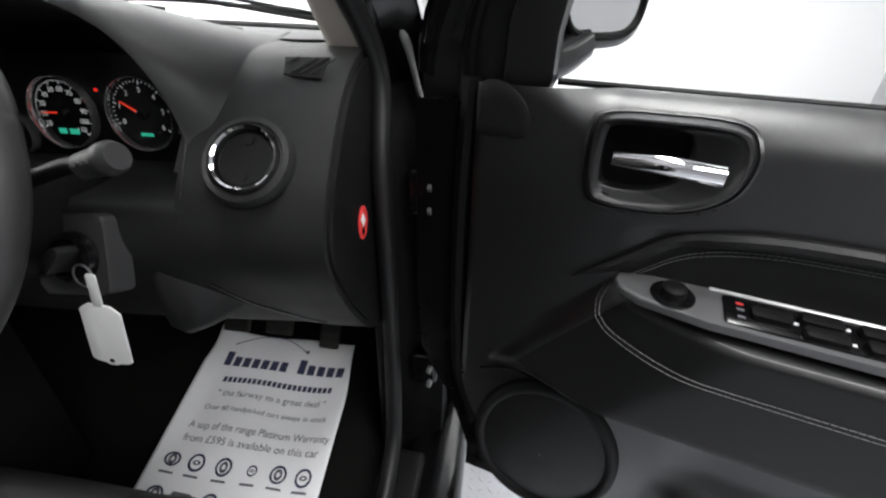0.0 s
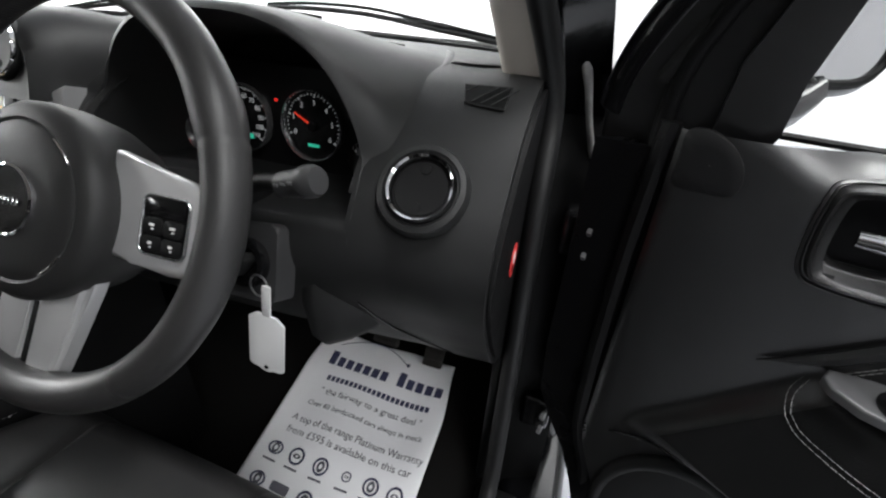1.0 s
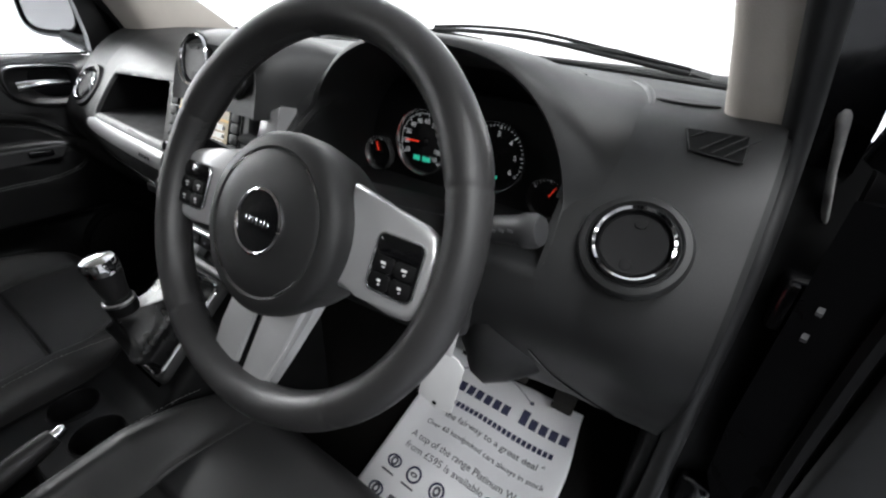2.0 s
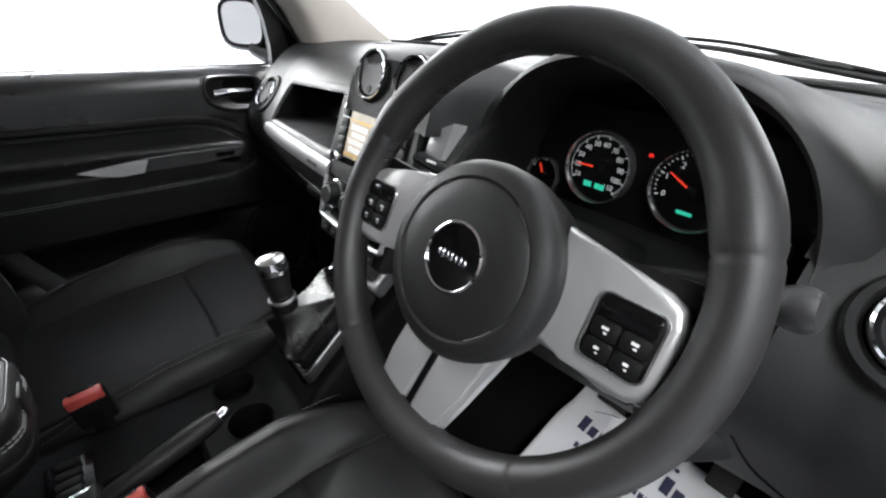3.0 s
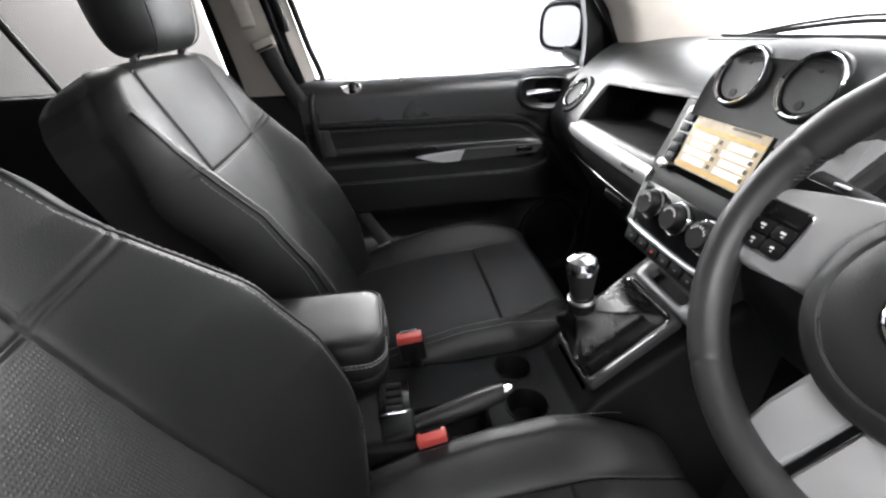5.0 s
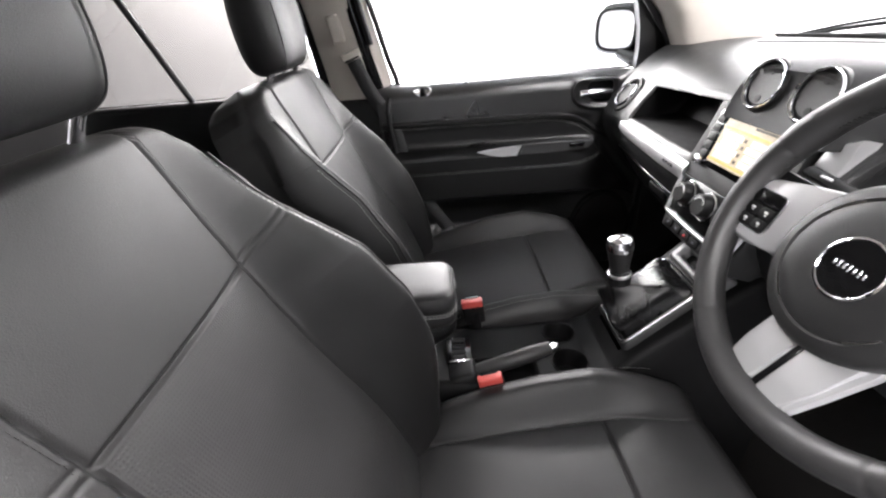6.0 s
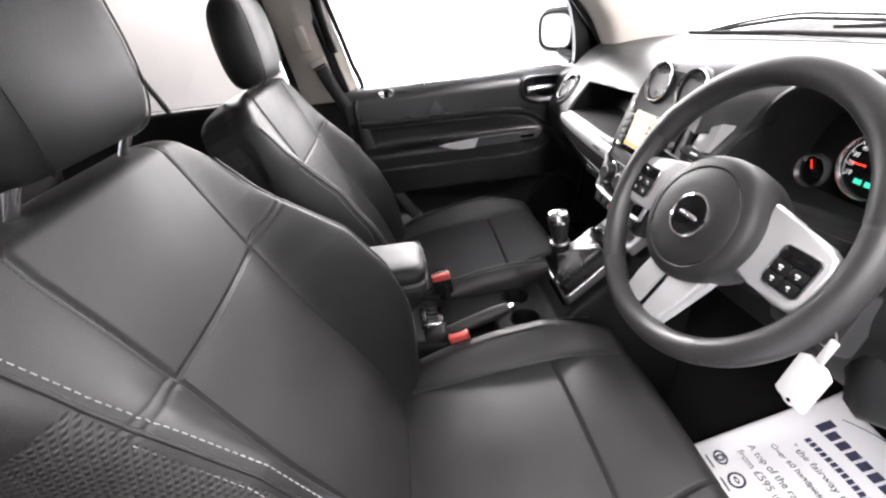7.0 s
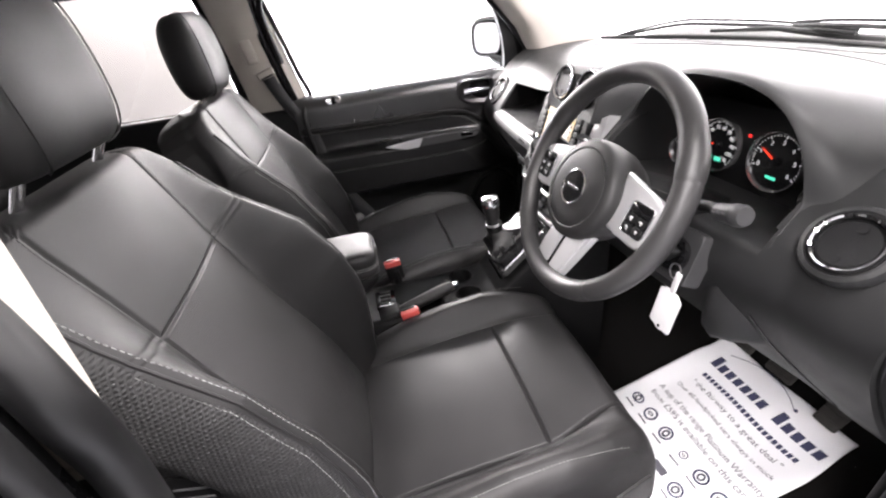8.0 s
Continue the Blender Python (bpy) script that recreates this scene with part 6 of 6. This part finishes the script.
    for k in range(29):
        t = k / 28
        row = []
        for x, y in ring0:
            a = gm @ V(x, y, 0.004)
            ang = math.atan2(y, x)
            b = top + V(0.021 * math.cos(ang), 0.021 * math.sin(ang), -0.012)
            sag = math.sin(min(1, t * 1.04) * math.pi)
            # soft pleats: rounded crests with sharp valleys between them
            crest = abs(math.sin(3 * ang + 0.7 + 2.2 * t)) + 0.6 * abs(math.sin(5 * ang - 0.9 - 3.4 * t)) + 0.3 * math.sin(9 * t + 2 * ang)
            p = a.lerp(b, t)
            p.z = a.z + (b.z - a.z) * (0.35 * t + 0.65 * t ** 2.4)
            c = gm.translation.lerp(top, t)
            out = V(p.x - c.x, p.y - c.y, 0)
            row.append(p + out * (0.48 * crest - 0.38) * sag + V(0, 0, 0.022 * crest - 0.012) * sag * (1 - 0.75 * t))
        rows.append(row)
    part("gaiter", grid(rows, close_v=True), M_GAITER, lever, "creased leather gaiter", angle=80)
    ax = V(-0.02, -0.10, 1).normalized()
    km = basis(top, (1, 0, 0.02), (0, 1, 0.10))
    part("lever_collar", lathe([(0.021, -0.014), (0.022, 0.0), (0.019, 0.008), (0.0195, 0.014), (0.015, 0.018), (0.013, 0.034)], km, 28), M_DASH2, lever)
    part("collar_ring", lathe([(0.0195, 0.002), (0.0225, 0.004), (0.0225, 0.008), (0.0195, 0.010)], km, 28, closed=True), M_STEEL, lever)
    kb = part("knob", lathe([(0.0150, 0.012), (0.0178, 0.018), (0.0195, 0.032), (0.0222, 0.050), (0.0236, 0.060), (0.0240, 0.066)], km, 32), M_LEATHER, lever, "black knob")
    part("knob_cap", lathe([(0.0242, 0.062), (0.0250, 0.068), (0.0245, 0.076), (0.0215, 0.083), (0.014, 0.0865), (0.0005, 0.087)], km, 32), M_CHROME, kb, "chrome knob cap")
    # shallow tray between the gaiter and the stack
    tray = grid([[gm @ V(x, 0.118 + y, h) for x, y in rrect(w, l, 0.008)] for w, l, h in ((0.152, 0.052, -0.01), (0.150, 0.050, 0.006), (0.142, 0.044, 0.009), (0.100, 0.026, 0.009), (0.096, 0.022, 0.006), (0.090, 0.018, -0.012))], close_v=True)
    tp = part("front_tray", tray, M_SATIN, thing, "satin grey coin tray", angle=60)
    part("tray_floor", rbox(0.096, 0.022, 0.004, gm @ Matrix.Translation((0, 0.118, -0.012)), 0.001, 1), M_RUBBER, tp)
    # handbrake
    hb = root("handbrake", (0.045, 0.17, 0.70), "black handbrake lever with chrome release button", "handbrake")
    a, b = V(0.052, 0.135, 0.700), V(0.038, 0.303, 0.742)
    pts = [a.lerp(b, t) for t in np.linspace(0, 1, 9)]
    part("grip", tube(pts, [0.015, 0.015, 0.0155, 0.016, 0.0165, 0.017, 0.017, 0.016, 0.0125], 14), M_LEATHER, hb, "black leather grip")
    d = (b - a).normalized()
    part("release_button", tube([b, b + d * 0.010, b + d * 0.015], [0.0085, 0.0085, 0.006], 14), M_CHROME, hb, "chrome release button")
    part("boot", rbox(0.055, 0.06, 0.03, pose(0.053, 0.120, 0.703, 15), 0.010), M_DASH2, hb)


console()


def armrest():
    thing = root("armrest_box", (-0.005, -0.05, 0.71), "black leather armrest lid with twin stitching", "armrest")
    cx = -0.008

    def ring(z, inset, nose=0.0):
        """Rounded plan of the lid at one height; the front edge falls back by nose."""
        w, y0, y1, r = 0.075 - inset, -0.29 + inset, 0.117 - inset - nose, 0.034 - 0.6 * inset
        out = []
        for ox, oy, a0 in ((w - r, y1 - r, 0), (-w + r, y1 - r, 90), (-w + r, y0 + r, 180), (w - r, y0 + r, 270)):
            out += [V(cx + ox + r * math.cos(radians(a0 + 15 * k)), oy + r * math.sin(radians(a0 + 15 * k)), z) for k in range(7)]
        return out

    # padded cover: rolled top edge, a waist under the stitching, a tucked lower edge
    shape = [(0.836, 0.004), (0.839, 0.001), (0.848, 0.0), (0.858, 0.0015), (0.861, 0.003), (0.864, 0.001), (0.867, 0.003), (0.870, 0.0012), (0.880, 0.0), (0.890, 0.0012), (0.898, 0.006), (0.9025, 0.013), (0.9045, 0.024), (0.9052, 0.050)]
    part("lid", grid([ring(z, i) for z, i in shape], close_v=True, caps=True), M_LEATHER, thing, "padded leather lid", angle=60)
    part("piping", tube(ring(0.8990, 0.0055), 0.0016, 6, closed=True), M_LEATHER, thing)
    part("box", grid([ring(z, i, n) for z, i, n in ((0.775, 0.020, 0.040), (0.783, 0.011, 0.026), (0.800, 0.006, 0.010), (0.815, 0.002, 0.001), (0.832, 0.001, 0.0), (0.8365, 0.004, 0.0))], close_v=True, caps=True), M_DASH2, thing, "hard black plastic lid base", angle=60)
    part("pedestal", rbox(0.11, 0.28, 0.10, pose(cx, -0.14, 0.745), 0.015), M_DASH2, thing)
    part("lid_latch", rbox(0.034, 0.007, 0.036, pose(cx, 0.1160, 0.868), 0.003), M_DASH, thing)
    for z in (0.8612, 0.8672):
        turn = ring(z, 0.0004)
        turn = turn[21:] + turn[:21]
        line = [p.lerp(q, k / 12) for p, q in zip(turn, turn[1:]) for k in range(12)]
        part("stitching", stitches(line, 0.005, 0.002, 0.0009), M_THREAD, thing, "pale grey twin stitching")


armrest()


def buckle(at, tilt, label):
    thing = root("seat_belt_buckle", (at[0], at[1], at[2] - 0.12), label, "seat belt buckle", group="belt buckles")
    m = pose(*at, 0, tilt, 90)
    part("stalk", tube([m @ V(0, -0.01, -0.12), m @ V(0, 0, -0.06), m @ V(0, 0, -0.03)], 0.012, 10, flat=1.6), M_DASH2, thing)
    part("shell", rbox(0.050, 0.024, 0.062, m @ Matrix.Translation((0, 0, -0.032)), 0.006), M_DASH2, thing)
    bt = part("release_button", rbox(0.048, 0.018, 0.018, m @ Matrix.Translation((0, -0.004, -0.006)), 0.003), M_RED, thing, "red release button")
    part("slot", rbox(0.034, 0.007, 0.004, m @ Matrix.Translation((0, 0.004, 0.0025)), 0.001, 1), M_GLOSS, bt)


buckle((-0.098, 0.153, 0.776), -6, "red-topped belt buckle beside the passenger seat")
buckle((0.092, 0.170, 0.732), -12, "red-topped belt buckle beside the driver's seat")


def belt(points, label, extra=True):
    thing = root("seat_belt", tuple(points[0]), label, "seat belt", group="seat belts")
    pts = curve(points, 10)
    rows = []
    for i, p in enumerate(pts):
        rows.append([p + V(0, 0.022, 0.007), p + V(0.0012, 0, 0), p + V(0, -0.022, -0.007)])
    bm = grid(rows)
    part("webbing", bm, M_BELT, thing, "black belt webbing").modifiers.new("thick", "SOLIDIFY").thickness = 0.002
    return thing


b = belt([V(-0.782, -0.148, 1.250), V(-0.783, -0.110, 1.15), V(-0.782, -0.045, 1.02), V(-0.772, -0.012, 0.87), V(-0.725, 0.05, 0.76), V(-0.655, 0.12, 0.68)], "black seat belt hanging beside the passenger seat")
part("belt_tongue", rbox(0.006, 0.045, 0.030, pose(-0.648, 0.114, 0.672, 20), 0.003), M_STEEL, b, "bright belt anchor")
part("belt_guide", rbox(0.016, 0.065, 0.030, pose(-0.780, -0.150, 1.252, 18), 0.008), M_BEIGE, b, "beige belt guide")
part("guide_slider", rbox(0.020, 0.040, 0.080, pose(-0.770, -0.182, 1.330, 8), 0.008), M_BEIGE, b)
part("guide_slot", rbox(0.022, 0.048, 0.006, pose(-0.780, -0.147, 1.243, 18), 0.002, 1), M_RUBBER, b)
part("belt_stop", rbox(0.008, 0.014, 0.020, pose(-0.772, 0.004, 0.905, 12), 0.003), M_STALK, b, "small grey belt stop")


# ---- steering column ----
def column():
    thing = root("steering_column", (0.38, 0.66, 1.0), "dark steering column cover with stalks and ignition lock", "steering column")
    rows = []
    for d, w, h in ((-0.055, 0.048, 0.050), (-0.09, 0.060, 0.060), (-0.13, 0.068, 0.066), (-0.19, 0.070, 0.070), (-0.26, 0.068, 0.072)):
        row = []
        for i in range(32):
            a = 2 * math.pi * i / 32
            c, s = math.cos(a), math.sin(a)
            row.append(WM @ V(w * abs(c) ** 0.6 * (1 if c > 0 else -1), -0.020 + h * abs(s) ** 0.6 * (1 if s > 0 else -1), d))
        rows.append(row)
    part("column_cover", grid(rows, close_v=True, caps=True), M_DASH2, thing, angle=60)
    # light stalk with fat ribbed end, and wiper stalk
    e = V(0.588, 0.586, 1.146)
    s0 = V(0.44, 0.60, 1.10)
    part("light_stalk", tube(curve([s0, s0.lerp(e, 0.5) + V(0, 0.004, 0.004), s0.lerp(e, 0.72)], 6), 0.0085, 12), M_DASH2, thing)
    d = (e - s0).normalized()
    part("stalk_switch", tube([e - d * 0.050, e - d * 0.046, e - d * 0.020, e - d * 0.016, e - d * 0.006, e], [0.009, 0.0125, 0.0135, 0.0155, 0.0155, 0.0125], 18), M_STALK, thing, "grey twist end of the light stalk")
    for k in range(3):
        p = e - d * (0.042 - 0.009 * k) + V(0, -0.0140, 0.004)
        part("stalk_mark", rbox(0.005, 0.0008, 0.0025, Matrix.Translation(p), 0), M_SATIN, thing)
    l0, l1 = V(0.33, 0.605, 1.112), V(0.168, 0.590, 1.140)
    part("wiper_stalk", tube([l0, l0.lerp(l1, 0.4), l0.lerp(l1, 0.6), l1], [0.008, 0.009, 0.014, 0.013], 14, flat=0.55), M_DASH2, thing)
    part("stalk_mark", rbox(0.016, 0.003, 0.002, Matrix.Translation(l0.lerp(l1, 0.80) + V(0, -0.010, 0.008)), 0), M_WHITE, thing)
    # ignition lock
    part("lock_plate", slab(rrect(0.104, 0.092, 0.010), 0.030, basis((0.456, 0.640, 1.003), (1, -0.08, 0.14), (0.22, 0.33, 0.92)), 0.004, 3), M_STALK, thing, "grey ignition surround")
    im = basis((0.466, 0.608, 1.016), (1, 0, 0), (0, 0.36, 0.93)) @ Matrix.Scale(1.12, 4)
    part("ignition_ring", lathe([(0.021, -0.008), (0.026, 0.002), (0.024, 0.010), (0.019, 0.012), (0.016, 0.004), (0.0005, 0.004)], im, 32), M_GLOSS, thing)


column()


def key():
    thing = root("ignition_key", (0.500, 0.595, 1.03), "car key in the lock with white paper tag", "key")
    im = basis((0.468, 0.602, 1.018), (1, 0, 0), (0, 0.36, 0.93))
    part("key_head", slab(rrect(0.012, 0.034, 0.005), 0.028, im @ pose(0, 0, 0, 0, 0, -35), 0.002), M_DASH, thing, "dark key head")
    ring = [V(0.512, 0.570, 1.020) + V(0.011 * math.cos(a), 0.002 * math.sin(a), 0.012 * math.sin(a)) for a in np.linspace(0, 2 * math.pi, 24, endpoint=False)]
    part("key_ring", tube(ring, 0.0011, 6, closed=True), M_STEEL, thing, "steel key ring")
    m = basis((0.524, 0.566, 1.010), (0.93, 0.05, -0.12), (0.10, 0.05, 1))
    part("tag_strap", slab(rrect(0.010, 0.040, 0.002, cy=-0.004), 0.0022, m, 0.0005), M_TAG, thing)
    out = [(-0.022, -0.030), (-0.012, -0.022), (0.012, -0.022), (0.022, -0.030), (0.0225, -0.098), (0.018, -0.1015), (0.008, -0.1020), (0.004, -0.1055), (-0.004, -0.1055), (-0.008, -0.1020), (-0.018, -0.1015), (-0.0225, -0.098)]
    part("tag", slab(out, 0.0022, m, 0.0005), M_TAG, thing, "white paper key tag")
    part("tag_hole", lathe([(0.0028, 0), (0.0028, 0.0006), (0.0005, 0.0006)], m @ Matrix.Translation((0.0, -0.0985, 0.0022)), 16), M_GLOSS, thing)


key()


# ---- footwell ----
def pedal(x, y, z, w, h, tilt, label):
    thing = root("pedal", (x, y + 0.06, z + 0.10), label, "pedal", group="pedals")
    m = pose(x, y, z, tilt, 0, 0)
    part("pad", rbox(w, 0.014, h, m, 0.005), M_PEDAL, thing, "ribbed rubber pad")
    for k in range(4):
        part("rib", rbox(w * 0.86, 0.004, 0.004, m @ Matrix.Translation((0, -0.008, -h * 0.33 + k * h * 0.22)), 0.001, 1), M_PEDAL, thing)
    part("arm", tube([m @ V(0, 0.005, 0), m @ V(0, 0.05, 0.06), m @ V(0, 0.10, 0.20)], 0.009, 8), M_GLOSS, thing)


pedal(0.372, 0.945, 0.640, 0.060, 0.055, -35, "black rubber clutch pedal")
pedal(0.470, 0.950, 0.640, 0.062, 0.055, -35, "black rubber brake pedal")
pedal(0.582, 0.965, 0.625, 0.045, 0.090, -38, "black ribbed rubber accelerator pedal")


def paper_mat():
    thing = root("paper_floor_mat", (0.45, 0.78, 0.476), "white printed paper mat on the driver's floor", "floor mat")
    def on(x, y, h=0.0):
        bend = 0.018 * smooth(y, 0.94, 1.0) * smooth(0.36 - x, 0.0, 0.08)
        return V(x, y, 0.455 + 0.35 * (y - 0.72) + 0.0035 * math.sin(x * 31 + 1) * math.sin(y * 17) + 0.006 * smooth(abs(x - 0.45), 0.12, 0.18) + bend + h)
    rows = []
    for y in np.linspace(0.545, 0.993, 60):
        x0, x1 = 0.277 + 0.012 * smooth(y, 0.9, 0.99), 0.640 - 0.018 * smooth(y, 0.85, 1.0)
        rows.append([on(x, y) for x in np.linspace(x0, x1, 50)])
    sheet = part("sheet", grid(rows), M_PAPER, thing, angle=80)
    sheet.modifiers.new("thick", "SOLIDIFY").thickness = 0.0012

    def at(x, y):
        return basis(on(x, y, 0.0022), (1, 0, 0), (0, 0.944, 0.33))

    def press(bm):
        for v in bm.verts:
            p = on(v.co.x, v.co.y, 0.0018)
            v.co.z = p.z
        return bm
    # dealer's name and address as plain bars, the rest in words
    for words, size, x, y, w in (("Xxxxxxx", 0.046, 0.326, 0.912, 0.160), ("Xxxxx", 0.046, 0.507, 0.912, 0.116), ("xxx.xxxxxxxxxxxx.xx.xx", 0.024, 0.343, 0.876, 0.262)):
        step = w / len(words)
        for i, c in enumerate(words):
            part("print_bar", press(bars(c, size, at(x + step * i, y), step * 0.92)), M_INK, thing)
    for words, x, y, w, s, ink in (("\" the fairway to a great deal \"", 0.345, 0.846, 0.252, 0.019, M_INK2), ("Over 60 handpicked cars always in stock", 0.331, 0.816, 0.281, 0.0155, M_INK2),
                                   ("A top of the range Platinum Warranty", 0.317, 0.777, 0.314, 0.021, M_INK2), ("from £595 is available on this car", 0.320, 0.751, 0.296, 0.021, M_INK2), ("our cu", 0.33, 0.585, 0.07, 0.022, M_INK2)):
        part("print_line", press(lettering(words, s, at(x, y), 0.0001, w)), ink, thing, fix=False)
    sw = [on(x, 0.957 + 0.036 * math.sin((x - 0.33) / 0.19 * math.pi), 0.002) for x in np.linspace(0.335, 0.515, 24)]
    part("print_swoosh", tube(sw, 0.0009, 5), M_INK, thing)
    part("print_dot", press(slab(circle(0.0045, 16), 0.0002, at(0.516, 0.962), 0)), M_INK, thing)
    for k, x in enumerate((0.322, 0.374, 0.432, 0.493, 0.548, 0.60)):
        for row_y, rr in ((0.715, 0.017), (0.655, 0.017)):
            if row_y < 0.7 and k % 2:
                part("print_badge", press(slab(rrect(0.040, 0.018, 0.004), 0.0002, at(x, row_y), 0)), M_INK2, thing)
                continue
            m = at(x, row_y)
            r2 = rr * (0.6 if k == 3 else 1)
            part("print_badge", press(lathe([(r2 * 0.74, 0), (r2 * 0.74, 0.0003), (r2, 0.0003), (r2, 0)], m, 28, closed=True, sy=0.8 if k == 0 else 1.0)), M_INK, thing, fix=False)
            part("print_badge", press(lathe([(r2 * 0.22, 0), (r2 * 0.22, 0.0003), (r2 * 0.48, 0.0003), (r2 * 0.48, 0)], m, 20, closed=True, sy=0.55 if k % 2 else 1.3)), M_INK2, thing, fix=False)
            part("print_badge", press(rbox(0.030, 0.004, 0.0002, at(x, row_y - 0.024), 0)), M_INK2, thing, fix=False)


paper_mat()


# ---- wipers outside ----
def wiper(points, label):
    thing = root("wiper", tuple(points[0]), label, "wiper", group="wipers")
    up = V(0, 0.42, 0.9)
    p = [V(*q) for q in points]
    part("blade", tube(curve(p, 8), 0.0055, 8), M_RUBBER, thing)
    part("frame", tube(curve([q + up * (0.008 + 0.006 * math.sin(math.pi * i / (len(p) - 1))) for i, q in enumerate(p)], 8), 0.004, 8), M_DASH2, thing)
    part("arm", tube([V(p[0].x + 0.03, p[0].y + 0.06, 1.215), p[0].lerp(p[-1], 0.25) + up * 0.018, p[0].lerp(p[-1], 0.5) + up * 0.016], [0.011, 0.007, 0.005], 8), M_RUBBER, thing)


wiper([(0.585, 1.290, 1.225), (0.42, 1.300, 1.242), (0.25, 1.290, 1.262), (0.08, 1.295, 1.266), (-0.05, 1.305, 1.262)], "black windscreen wiper parked on the glass")
wiper([(0.06, 1.375, 1.238), (-0.15, 1.370, 1.249), (-0.36, 1.345, 1.252), (-0.48, 1.315, 1.252), (-0.60, 1.255, 1.235), (-0.69, 1.195, 1.214)], "black windscreen wiper lying along the cowl")
